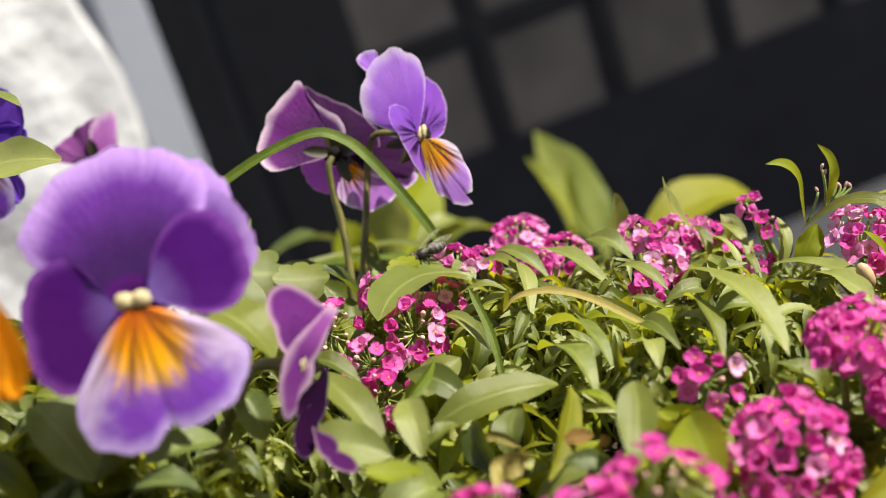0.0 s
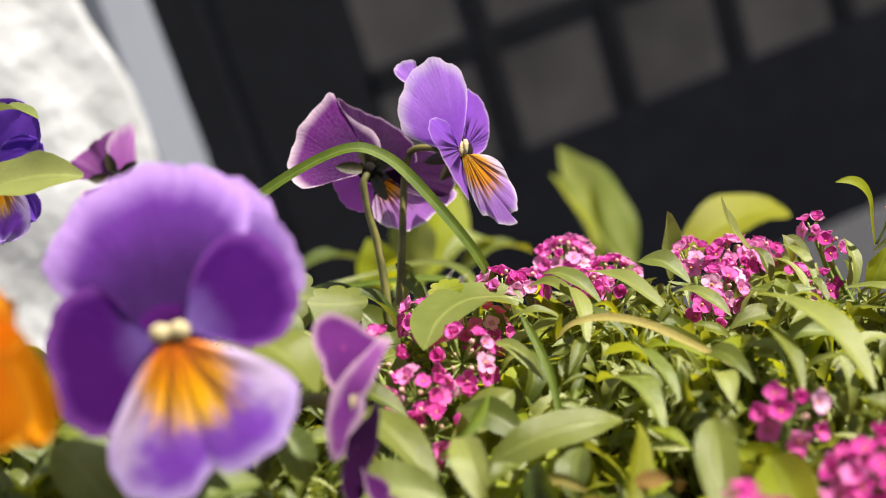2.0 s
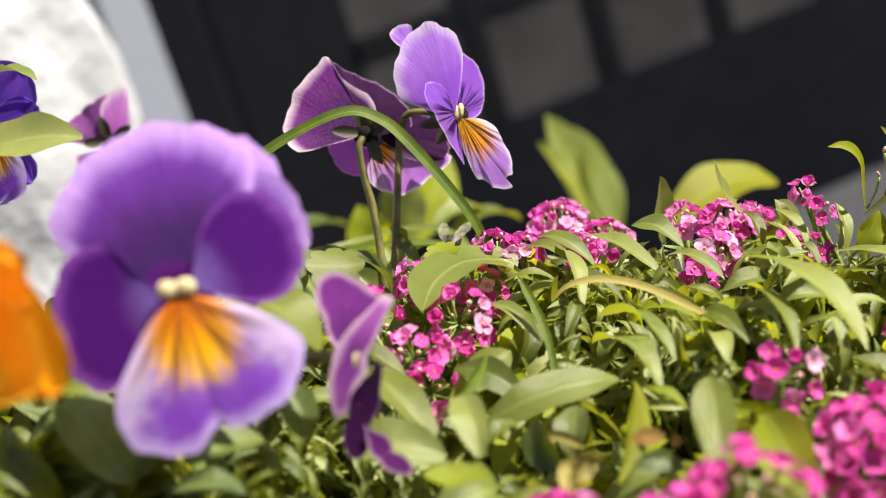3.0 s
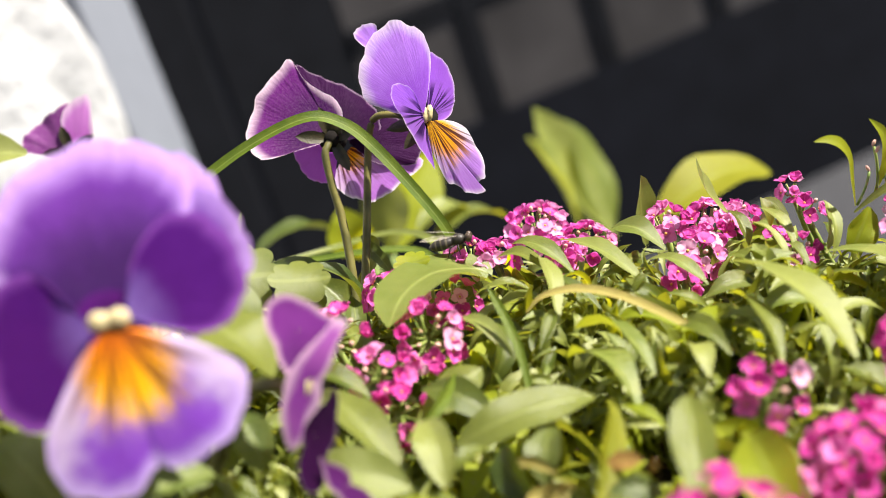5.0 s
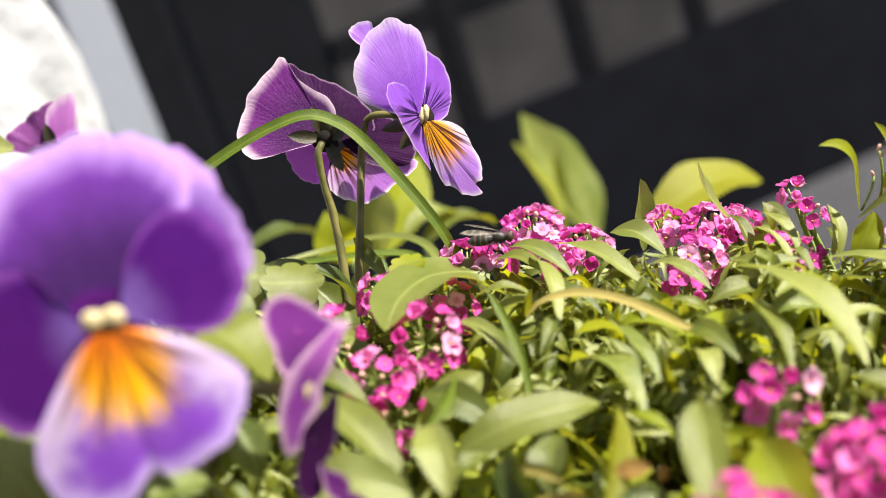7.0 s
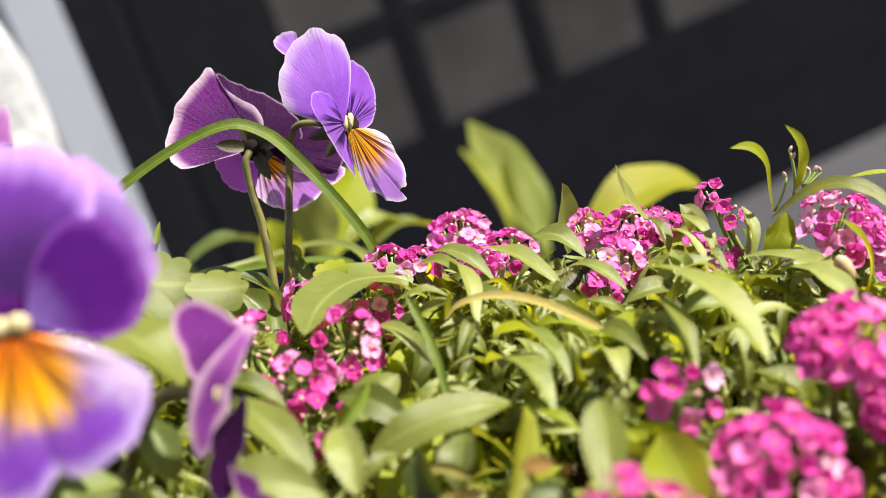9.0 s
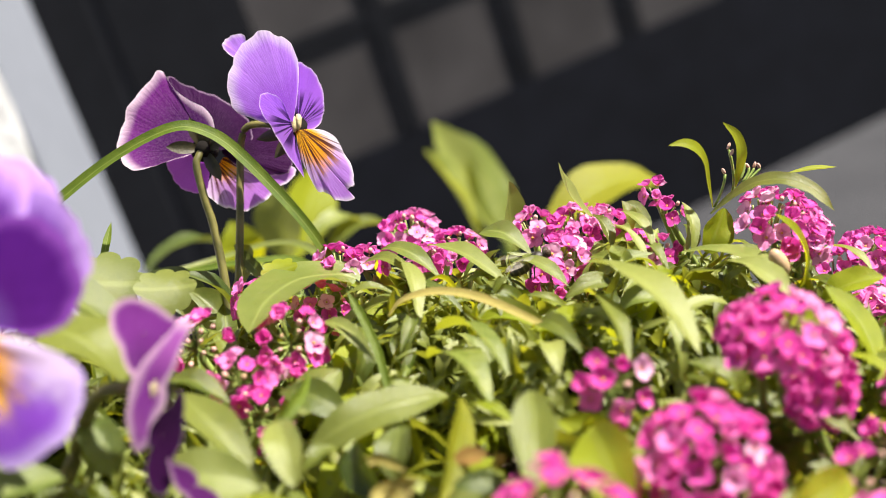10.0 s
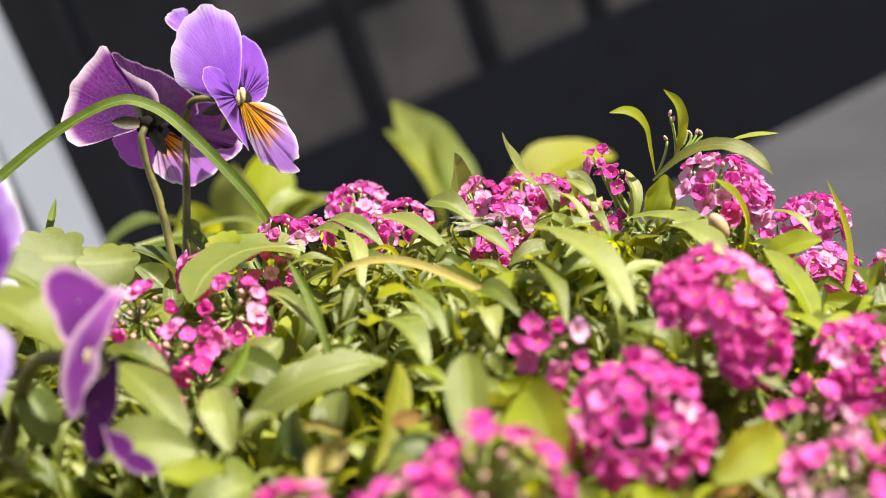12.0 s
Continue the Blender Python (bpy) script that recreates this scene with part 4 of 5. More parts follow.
grass = tagged(empty("grass_tuft", (-0.02, 0.27, 0.02)), "arching green grass blades among the flowers", "grass")
ribbon(grass, [(0.0010, 0.2700, 0.0617), (-0.0017, 0.2720, 0.0726), (-0.0083, 0.2760, 0.0876), (-0.0130, 0.2780, 0.0941), (-0.0192, 0.2790, 0.0969), (-0.0314, 0.2800, 0.0950), (-0.0444, 0.2790, 0.0908), (-0.0587, 0.2750, 0.0853), (-0.0703, 0.2700, 0.0799)], 2.5, M_GRASS, facing=(0.1, -0.6, 0.8))
ribbon(grass, [(0.0031, 0.2220, 0.0577), (0.0036, 0.2260, 0.0633), (0.0031, 0.2300, 0.0677), (0.0022, 0.2340, 0.0714)], 1.5, M_GRASS, facing=(0, -1, 0.2))
ribbon(grass, [(-0.0012, 0.3000, 0.0444), (-0.0034, 0.3200, 0.0491), (-0.0128, 0.3400, 0.0475), (-0.0285, 0.3450, 0.0469), (-0.0448, 0.3400, 0.0503)], 2.2, M_LEAF_SUNLIT, facing=(0, -0.3, 1))
ribbon(grass, [(-0.0029, 0.3000, 0.0435), (-0.0067, 0.3150, 0.0494), (-0.0201, 0.3200, 0.0525), (-0.0374, 0.3250, 0.0537), (-0.0484, 0.3200, 0.0560)], 2.2, M_GRASS, facing=(0, -0.3, 1))
ribbon(grass, [(-0.0408, 0.2700, 0.0768), (-0.0403, 0.2800, 0.0778), (-0.0376, 0.2850, 0.0818)], 1.5, M_GRASS)
ribbon(grass, [(0.0942, 0.2350, 0.0237), (0.0993, 0.2400, 0.0281), (0.1013, 0.2430, 0.0347), (0.1006, 0.2450, 0.0441)], 1.8, M_LEAF_YELLOW, facing=(0.5, -0.8, 0.3))
dry = tagged(empty("dry_grass_blade", (0.03, 0.22, 0.03)), "bent straw-yellow blade lying over the leaves", "grass")
ribbon(dry, [(0.0072, 0.2380, 0.0627), (0.0107, 0.2380, 0.0646), (0.0167, 0.2360, 0.0646), (0.0231, 0.2310, 0.0627), (0.0304, 0.2210, 0.0589), (0.0355, 0.2130, 0.0557)], 1.7, M_DRY, facing=(0, -0.6, 1), taper=0.35, lead=0.45)
ribbon(dry, [(-0.0046, 0.1950, 0.0609), (-0.0012, 0.1950, 0.0608), (0.0021, 0.1920, 0.0591)], 1.6, M_DRY)
ribbon(dry, [(-0.0031, 0.1780, 0.0610), (-0.0023, 0.1820, 0.0629), (0.0014, 0.1820, 0.0631), (0.0034, 0.1800, 0.0638)], 2.0, M_DRY)

viola_leaves = tagged(empty("viola_plant", (-0.06, 0.22, 0.01)), "leafy viola plant with scalloped oval leaves", "plant")


def lobed(plant, centre, tip, width, up, material):
    """A scalloped viola leaf, cupped, from its stalk end to its tip."""
    base, tip = Vector(centre), Vector(tip)
    length = (tip - base).length
    r = axes_of(tip - base, up)
    verts, uvs = [Vector((0, 0, 0))], [(0, 0)]
    rings, seg = 6, 64
    for k in range(1, rings + 1):
        for s in range(seg):
            a = 2 * math.pi * s / seg
            rad = k / rings * (1 + (0.22 * (abs(math.cos(4 * a)) ** 0.7 - 0.6) if k == rings else 0.12 * (abs(math.cos(4 * a)) - 0.6)))
            verts.append(Vector((0.5 * length * math.cos(a) * rad, 0.0005 * width * math.sin(a) * rad, 0.10 * length * rad * rad * math.cos(2 * a) - 0.04 * length * rad)))
            uvs.append((math.sin(a) * rad, 0.5 + 0.5 * math.cos(a) * rad))
    faces = [(0, 1 + s, 1 + (s + 1) % seg) for s in range(seg)]
    for k in range(rings - 1):
        o = 1 + k * seg
        faces += [(o + s, o + seg + s, o + seg + (s + 1) % seg, o + (s + 1) % seg) for s in range(seg)]
    at = plant.matrix_world.inverted()
    mid = (base + tip) / 2
    return make("leaf", [at @ (mid + r @ q) for q in verts], faces, material, plant, "", uvs)


lobed(viola_leaves, (-0.0449, 0.2620, 0.0804), (-0.0327, 0.2620, 0.0751), 15, (0.08, -0.60, 0.79), M_LEAF)
lobed(viola_leaves, (-0.0339, 0.2580, 0.0759), (-0.0239, 0.2580, 0.0728), 10, (0.25, -0.58, 0.78), M_LEAF)
lobed(viola_leaves, (-0.0120, 0.2620, 0.0691), (-0.0056, 0.2620, 0.0684), 5, (0.221, -0.734, 0.643), M_LEAF_YELLOW)
curved_leaf(viola_leaves, [(-0.0173, 0.2905, 0.0670), (-0.0163, 0.2890, 0.0644), (-0.0148, 0.2870, 0.0616), (-0.0133, 0.2840, 0.0582)], 2.8, M_LEAF, (-0.132, -0.563, 0.816))
leaf(viola_leaves, (-0.0216, 0.2750, 0.0543), (-0.0274, 0.2750, 0.0701), 8, M_LEAF_SHADED, "oval")
leaf(viola_leaves, (-0.0432, 0.2150, 0.0897), (-0.0316, 0.2050, 0.0816), 13, M_LEAF, "oval", (0.454, -0.239, 0.858), arch=0.2, fold=0.15)
leaf(viola_leaves, (-0.0459, 0.2400, 0.0866), (-0.0356, 0.2350, 0.0758), 11, M_LEAF_SHADED, "oval", (0.454, -0.239, 0.858), arch=0.2)
leaf(viola_leaves, (-0.0865, 0.2620, 0.1131), (-0.0633, 0.2550, 0.1129), 10, M_LEAF_SUNLIT, "oval", (0.219, -0.434, 0.874), arch=0.1, wave=0.9)
leaf(viola_leaves, (-0.0821, 0.2750, 0.1241), (-0.0704, 0.2700, 0.1224), 6, M_VIOLA_LEAF, "lance", (0.307, 0.230, 0.923))
leaf(viola_leaves, (-0.0630, 0.2050, 0.0836), (-0.0742, 0.2000, 0.0819), 8, M_VIOLA_LEAF, "oval", (0.247, -0.304, 0.920), arch=0.1)
leaf(viola_leaves, (-0.0688, 0.2000, 0.0883), (-0.0614, 0.1900, 0.0775), 9, M_LEAF_SUNLIT, "oval", (0.247, -0.304, 0.920), arch=0.1)
leaf(viola_leaves, (-0.0425, 0.1950, 0.0751), (-0.0530, 0.1880, 0.0787), 6, M_VIOLA_LEAF, "oval", (0.247, -0.304, 0.920), arch=0.1)
leaf(viola_leaves, (-0.0547, 0.1850, 0.0769), (-0.0451, 0.1800, 0.0754), 6, M_VIOLA_LEAF, "oval", (0.247, -0.304, 0.920), arch=0.1)
leaf(viola_leaves, (-0.0390, 0.2050, 0.0782), (-0.0368, 0.2000, 0.0703), 6, M_VIOLA_LEAF, "oval", (0.247, -0.304, 0.920))

leaf(viola_leaves, (-0.0268, 0.2850, 0.0543), (-0.0369, 0.2950, 0.0657), 9, M_LEAF_SHADED, "oval", (0.2, -0.5, 0.85), arch=0.15)
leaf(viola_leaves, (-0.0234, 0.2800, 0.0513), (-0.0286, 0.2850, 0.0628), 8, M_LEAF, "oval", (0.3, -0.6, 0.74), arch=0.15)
leaf(viola_leaves, (-0.0220, 0.2850, 0.0471), (-0.0146, 0.3000, 0.0540), 7, M_LEAF_SHADED, "oval", (0.5, -0.7, 0.5), arch=0.15)
leaf(viola_leaves, (-0.0305, 0.2800, 0.0579), (-0.0339, 0.2700, 0.0686), 7, M_LEAF_SUNLIT, "oval", (0.1, -0.4, 0.9), arch=0.15)
leaf(viola_leaves, (-0.0164, 0.2900, 0.0480), (-0.0064, 0.3100, 0.0482), 8, M_LEAF_SHADED, "lance", (-0.2, -0.7, 0.6), arch=0.15)

# ---- alyssum: the leaves that stand out ----


def L(base, tip, width, up, material=None, kind="lance", **kw):
    leaf(plant_at(base), base, tip, width, material, kind, up, **kw)


L((0.0375, 0.2850, 0.0465), (0.0396, 0.2810, 0.0630), 7.2, (0.60, -0.76, 0.26), M_LEAF_SUNLIT, arch=-0.04)
L((0.0520, 0.2700, 0.0539), (0.0481, 0.2670, 0.0682), 4.4, (0.782, -0.557, 0.279), M_LEAF_SUNLIT, arch=-0.10)
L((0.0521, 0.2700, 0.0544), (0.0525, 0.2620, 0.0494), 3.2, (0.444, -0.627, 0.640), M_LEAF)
L((0.0417, 0.2320, 0.0621), (0.0490, 0.2000, 0.0554), 7.2, (0.470, -0.320, 0.822), M_LEAF_SUNLIT, arch=0.12)
L((0.0295, 0.2500, 0.0557), (0.0189, 0.2680, 0.0610), 5.2, (0.247, -0.304, 0.920), M_LEAF_SUNLIT, arch=0.10)
L((0.0188, 0.2580, 0.0577), (0.0101, 0.2700, 0.0626), 4.2, (0.247, -0.304, 0.920), M_LEAF_SUNLIT)
L((0.0145, 0.2500, 0.0619), (0.0057, 0.2620, 0.0640), 3.4, (0.282, -0.084, 0.956), M_LEAF)
L((-0.0104, 0.2060, 0.0605), (0.0115, 0.2090, 0.0592), 7.8, (-0.12, -0.56, 0.82), M_LEAF, "oval", arch=0.16, fold=0.12)
L((0.0174, 0.1760, 0.0593), (0.0223, 0.1920, 0.0641), 6.2, (0.089, -0.807, 0.584), M_LEAF, "oval", arch=0.05)
L((0.0275, 0.1720, 0.0534), (0.0283, 0.1880, 0.0574), 8.6, (-0.092, -0.772, 0.629), M_LEAF_YELLOW, "oval", arch=0.1)
L((0.0389, 0.2030, 0.0570), (0.0388, 0.2250, 0.0604), 4.2, (0.526, -0.507, 0.683), M_LEAF, arch=0.12)
L((-0.0183, 0.1950, 0.0631), (-0.0275, 0.2140, 0.0732), 6.4, (0.341, -0.313, 0.887), M_LEAF, arch=0.1)
L((-0.0320, 0.1980, 0.0680), (-0.0180, 0.1925, 0.0645), 8.4, (0.151, -0.292, 0.944), M_LEAF_SUNLIT, "oval", arch=0.10)
L((-0.0211, 0.1800, 0.0700), (-0.0128, 0.1780, 0.0681), 4.4, (0.313, -0.443, 0.840), M_LEAF_YELLOW, "oval", arch=-0.1)
L((-0.0177, 0.2050, 0.0649), (-0.0072, 0.2150, 0.0685), 2.2, (0.670, -0.696, 0.259), M_GRASS)
L((-0.0119, 0.1950, 0.0631), (-0.0061, 0.1980, 0.0629), 3.4, (0.262, -0.222, 0.939), M_LEAF, arch=0.2)
# three standing leaves in the shade-darkened tone, for the dark hollow here
L((-0.0030, 0.1900, 0.0580), (-0.0036, 0.1980, 0.0630), 6.0, (-0.35, -0.90, 0.15), M_LEAF_SHADED, "oval")
L((0.0004, 0.1930, 0.0572), (0.0036, 0.2010, 0.0612), 5.6, (-0.45, -0.90, 0.10), M_LEAF_SHADED, "oval")
L((0.0075, 0.1840, 0.0587), (0.0144, 0.1840, 0.0556), 3.4, (0.185, -0.557, 0.810), M_LEAF_SHADED, "oval")
L((0.0138, 0.2020, 0.0601), (0.0189, 0.1960, 0.0574), 2.4, (0.247, -0.304, 0.920), M_LEAF_YELLOW)
L((-0.0131, 0.1900, 0.0641), (-0.0134, 0.2020, 0.0686), 5.4, (0.089, -0.807, 0.584), M_LEAF_SUNLIT, "oval")
L((-0.0050, 0.2420, 0.0639), (0.0026, 0.2260, 0.0610), 2.8, (0.247, -0.304, 0.920), M_LEAF_SUNLIT)
L((0.0115, 0.2360, 0.0595), (0.0117, 0.2580, 0.0640), 4.0, (0.380, -0.784, 0.491), M_LEAF_SUNLIT)
L((0.0171, 0.2050, 0.0572), (0.0106, 0.2260, 0.0583), 6.4, (0.55, -0.45, 0.70), M_LEAF_SUNLIT)
L((0.0215, 0.2120, 0.0577), (0.0136, 0.2320, 0.0598), 5.6, (0.60, -0.30, 0.74), M_LEAF_SUNLIT)
L((0.0000, 0.2480, 0.0645), (0.0098, 0.2460, 0.0625), 3.0, (0.296, 0.042, 0.954), M_LEAF)
L((0.0198, 0.2400, 0.0573), (0.0103, 0.2520, 0.0617), 3.2, (0.276, -0.129, 0.952), M_LEAF)
L((0.0045, 0.1840, 0.0566), (0.0131, 0.2030, 0.0614), 4.8, (0.60, -0.74, 0.30), M_LEAF_OLIVE, arch=0.08)
L((-0.0154, 0.2150, 0.0616), (-0.0030, 0.2250, 0.0622), 6.0, (0.357, -0.633, 0.687), M_LEAF, arch=0.05)
L((-0.0211, 0.2200, 0.0658), (-0.0298, 0.2260, 0.0704), 4.5, (0.262, -0.222, 0.939), M_LEAF)
L((-0.0131, 0.2200, 0.0645), (-0.0034, 0.2100, 0.0600), 5.5, (0.185, -0.557, 0.810), M_LEAF)
# the tall sprig
L((0.0668, 0.2480, 0.0482), (0.0725, 0.2500, 0.0546), 6.4, (0.444, -0.627, 0.640), M_LEAF_YELLOW, "oval", arch=0.05)
L((0.0882, 0.2500, 0.0399), (0.0930, 0.2380, 0.0374), 2.8, (0.483, -0.011, 0.876), M_LEAF_SUNLIT)
L((0.0662, 0.2350, 0.0517), (0.0711, 0.2200, 0.0486), 5.5, (0.377, -0.095, 0.921), M_LEAF_SUNLIT, arch=0.1)
L((0.0804, 0.2320, 0.0390), (0.0906, 0.2280, 0.0415), 6.4, (0.55, -0.35, 0.76), M_LEAF_YELLOW, "oval", arch=0.12)
L((0.0839, 0.2150, 0.0332), (0.0950, 0.2100, 0.0341), 5.0, (0.262, -0.222, 0.939), M_LEAF_YELLOW, "oval", arch=0.1)
L((0.0750, 0.2000, 0.0405), (0.0857, 0.2050, 0.0369), 3.0, (0.262, -0.222, 0.939), M_LEAF_YELLOW, arch=0.15)
L((0.0454, 0.1650, 0.0476), (0.0575, 0.1720, 0.0460), 6.4, (-0.003, -0.773, 0.634), M_LEAF_YELLOW, "oval", arch=0.12, wave=1.0)
L((0.0574, 0.1900, 0.0487), (0.0629, 0.1820, 0.0454), 4.5, (0.247, -0.304, 0.920), M_LEAF)
L((0.0674, 0.2620, 0.0491), (0.0667, 0.2560, 0.0458), 3.0, (0.357, -0.633, 0.687), M_LEAF)
L((0.0578, 0.2500, 0.0503), (0.0558, 0.2620, 0.0564), 2.6, (0.486, -0.510, 0.710), M_LEAF_SUNLIT)
L((0.0545, 0.2450, 0.0505), (0.0517, 0.2550, 0.0576), 2.8, (0.632, -0.612, 0.476), M_LEAF_SUNLIT)
L((0.0580, 0.2450, 0.0490), (0.0553, 0.2550, 0.0520), 3.2, (0.454, -0.239, 0.858), M_LEAF)
L((0.0638, 0.2500, 0.0473), (0.0671, 0.2580, 0.0554), 2.4, (0.534, -0.814, 0.230), M_LEAF_SUNLIT)
L((0.0574, 0.2620, 0.0518), (0.0573, 0.2640, 0.0574), 2.6, (0.267, -0.850, 0.454), M_LEAF, arch=0.2)
L((0.0315, 0.2550, 0.0567), (0.0394, 0.2430, 0.0538), 3.4, (0.270, -0.172, 0.947), M_LEAF_SUNLIT)
L((0.0370, 0.2620, 0.0544), (0.0296, 0.2720, 0.0580), 5.0, (0.32, -0.36, 0.874), M_LEAF_SUNLIT)
L((0.0495, 0.2400, 0.0520), (0.0455, 0.2500, 0.0547), 3.6, (0.270, -0.172, 0.947), M_LEAF)
L((0.0379, 0.2400, 0.0533), (0.0474, 0.2420, 0.0521), 4.0, (0.219, -0.434, 0.874), M_LEAF)
L((0.0625, 0.2250, 0.0479), (0.0520, 0.2220, 0.0513), 3.5, (0.270, -0.172, 0.947), M_LEAF_SUNLIT)
L((0.0334, 0.2100, 0.0577), (0.0292, 0.2250, 0.0573), 4.0, (0.201, -0.502, 0.841), M_LEAF)
L((0.0284, 0.2050, 0.0580), (0.0288, 0.2150, 0.0590), 4.0, (0.201, -0.502, 0.841), M_LEAF_SUNLIT)


def K(pts, width, facing, material=None, **kw):
    curved_leaf(plant_at(pts[0]), pts, width, material or M_LEAF, facing, **kw)


K([(0.0721, 0.2560, 0.0528), (0.0722, 0.2550, 0.0588), (0.0722, 0.2540, 0.0633), (0.0709, 0.2530, 0.0666), (0.0687, 0.2525, 0.0685), (0.0658, 0.2520, 0.0693)], 2.5, (0.585, -0.658, 0.474), M_LEAF_YELLOW)
K([(0.0761, 0.2570, 0.0531), (0.0786, 0.2570, 0.0572), (0.0799, 0.2560, 0.0612), (0.0799, 0.2560, 0.0650), (0.0779, 0.2560, 0.0685)], 2.4, (0.317, -0.948, 0.013), M_LEAF_YELLOW)
K([(0.0703, 0.2520, 0.0536), (0.0749, 0.2500, 0.0566), (0.0792, 0.2480, 0.0582), (0.0832, 0.2450, 0.0581), (0.0863, 0.2420, 0.0562), (0.0877, 0.2400, 0.0540), (0.0887, 0.2390, 0.0516)], 3.1, (0.090, -0.543, 0.835), M_LEAF)
K([(0.0622, 0.2480, 0.0501), (0.0660, 0.2440, 0.0508), (0.0694, 0.2380, 0.0509), (0.0722, 0.2320, 0.0500), (0.0738, 0.2270, 0.0477)], 5.0, (0.361, -0.232, 0.903), M_LEAF_SUNLIT)
K([(0.0897, 0.2620, 0.0517), (0.0950, 0.2620, 0.0508), (0.0998, 0.2620, 0.0493)], 1.5, (0.247, -0.304, 0.920), M_LEAF_YELLOW)
K([(0.0772, 0.2360, 0.0397), (0.0796, 0.2360, 0.0430), (0.0807, 0.2360, 0.0472), (0.0797, 0.2355, 0.0523), (0.0767, 0.2350, 0.0569)], 4.6, (0.832, -0.436, 0.343), M_LEAF_YELLOW)
K([(0.0768, 0.2050, 0.0353), (0.0798, 0.2120, 0.0390), (0.0800, 0.2180, 0.0433), (0.0779, 0.2220, 0.0472)], 5.6, (0.440, -0.819, 0.369), M_LEAF_YELLOW)
K([(0.0711, 0.2050, 0.0449), (0.0741, 0.2000, 0.0448), (0.0756, 0.1960, 0.0431), (0.0748, 0.1920, 0.0411)], 2.2, (0.262, -0.222, 0.939), M_LEAF_YELLOW)
K([(0.0046, 0.2620, 0.0613), (0.0011, 0.2620, 0.0639), (-0.0057, 0.2560, 0.0679), (-0.0116, 0.2440, 0.0707), (-0.0155, 0.2330, 0.0706)], 14.5, (-0.036, -0.260, 0.965), M_LEAF_SUNLIT, fold=0.1, eaten=(11, 1))
K([(0.0059, 0.2520, 0.0617), (0.0025, 0.2620, 0.0616), (-0.0024, 0.2680, 0.0624), (-0.0077, 0.2700, 0.0602)], 2.6, (0.262, -0.222, 0.939), M_LEAF_YELLOW)
K([(0.0581, 0.2620, 0.0481), (0.0606, 0.2640, 0.0505), (0.0605, 0.2660, 0.0540), (0.0578, 0.2660, 0.0561)], 2.6, (0.433, -0.693, 0.577), M_LEAF)
K([(0.0630, 0.2500, 0.0486), (0.0669, 0.2550, 0.0510), (0.0674, 0.2580, 0.0550)], 2.4, (0.415, -0.864, 0.284), M_LEAF_SUNLIT)
K([(-0.0241, 0.2850, 0.0565), (-0.0183, 0.2880, 0.0602), (-0.0156, 0.2920, 0.0636), (-0.0164, 0.2930, 0.0662)], 3.2, (-0.353, -0.779, 0.519), M_LEAF)
K([(0.0083, 0.1900, 0.0584), (0.0100, 0.1900, 0.0591), (0.0120, 0.1890, 0.0592), (0.0135, 0.1880, 0.0593)], 2.6, (0.126, -0.727, 0.676), M_BROWN)
L((-0.0027, 0.1820, 0.0607), (0.0023, 0.1820, 0.0622), 3.0, (0.126, -0.727, 0.676), M_DRY)
L((0.0144, 0.1880, 0.0568), (0.0145, 0.1880, 0.0592), 2.0, (0.126, -0.727, 0.676), M_BROWN)

# ---- alyssum flower clusters ----


def floret_mesh(name, spread, size=1.0, seed=0, petals=None):
    """Four rounded petals one unit long round a small yellow centre; z is the way it faces."""
    verts, uvs, faces, slots = [], [], [], []
    rng = random.Random(seed)
    for k in range(4):
        a0 = math.pi / 2 * k + rng.uniform(-0.15, 0.15)
        start = len(verts)
        t = spread + rng.uniform(-8, 8)
        turn = Matrix.Rotation(a0, 3, "Z") @ Matrix.Rotation(radians(t), 3, "X")
        for j in range(5):
            v = 1 - (1 - j / 4) ** 1.6
            w = 0.50 * (math.sqrt(max(0.0, 1 - ((v - 0.55) / 0.45) ** 2)) if v > 0.55 else 0.25 + 0.75 * math.sin(math.pi / 2 * v / 0.55))
            for i in range(5):
                u = i / 2 - 1
                p = Vector((w * u, 0.1 + 0.95 * v * (1 - 0.1 * u * u), 0.22 * u * u * v - 0.17 * v * v + 0.05 * math.sin(3 * u + k)))
                verts.append(turn @ p * size)
                uvs.append((u, v))
        f = grid_faces(5, 5, start)
        faces += f
        slots += [0] * len(f)
    v, f = ball((0.14, 0.14, 0.12), (0, 0, 0.05), 4, 8)
    start = len(verts)
    verts += [Vector(q) * size for q in v]
    uvs += [(0, 0)] * len(v)
    faces += [tuple(i + start for i in q) for q in f]
    slots += [1] * len(f)
    ob = make(name, verts, faces, [petals or M_FLORET, M_EYE_YELLOW], None, "", uvs, slots)
    me = ob.data
    bpy.data.objects.remove(ob)
    return me


SPREADS = ((6, 1.0), (22, 1.0), (38, 1.0), (58, 1.0), (12, 0.92))
FLORETS = [floret_mesh("floret", a, b, seed=n) for n, (a, b) in enumerate(SPREADS, 1)]
LILAC = [floret_mesh("floret", a, b, seed=n, petals=M_FLORET_LILAC) for n, (a, b) in enumerate(SPREADS, 9)]
FADED = [floret_mesh("floret", 10, seed=6, petals=M_FLORET_FADED), floret_mesh("floret", 24, seed=7, petals=M_FLORET_FADED), floret_mesh("floret", 36, 0.95, seed=8, petals=M_FLORET_FADED)]


def bud_mesh(name, mat):
    v, f = ball((0.5, 0.5, 0.65), (0, 0, 0.4), 5, 8)
    ob = make(name, v, f, mat)
    me = ob.data
    bpy.data.objects.remove(ob)
    return me


BUD, BUD_WHITE = bud_mesh("bud", M_BUD), bud_mesh("bud", M_BUD_PALE)


HEADS = []


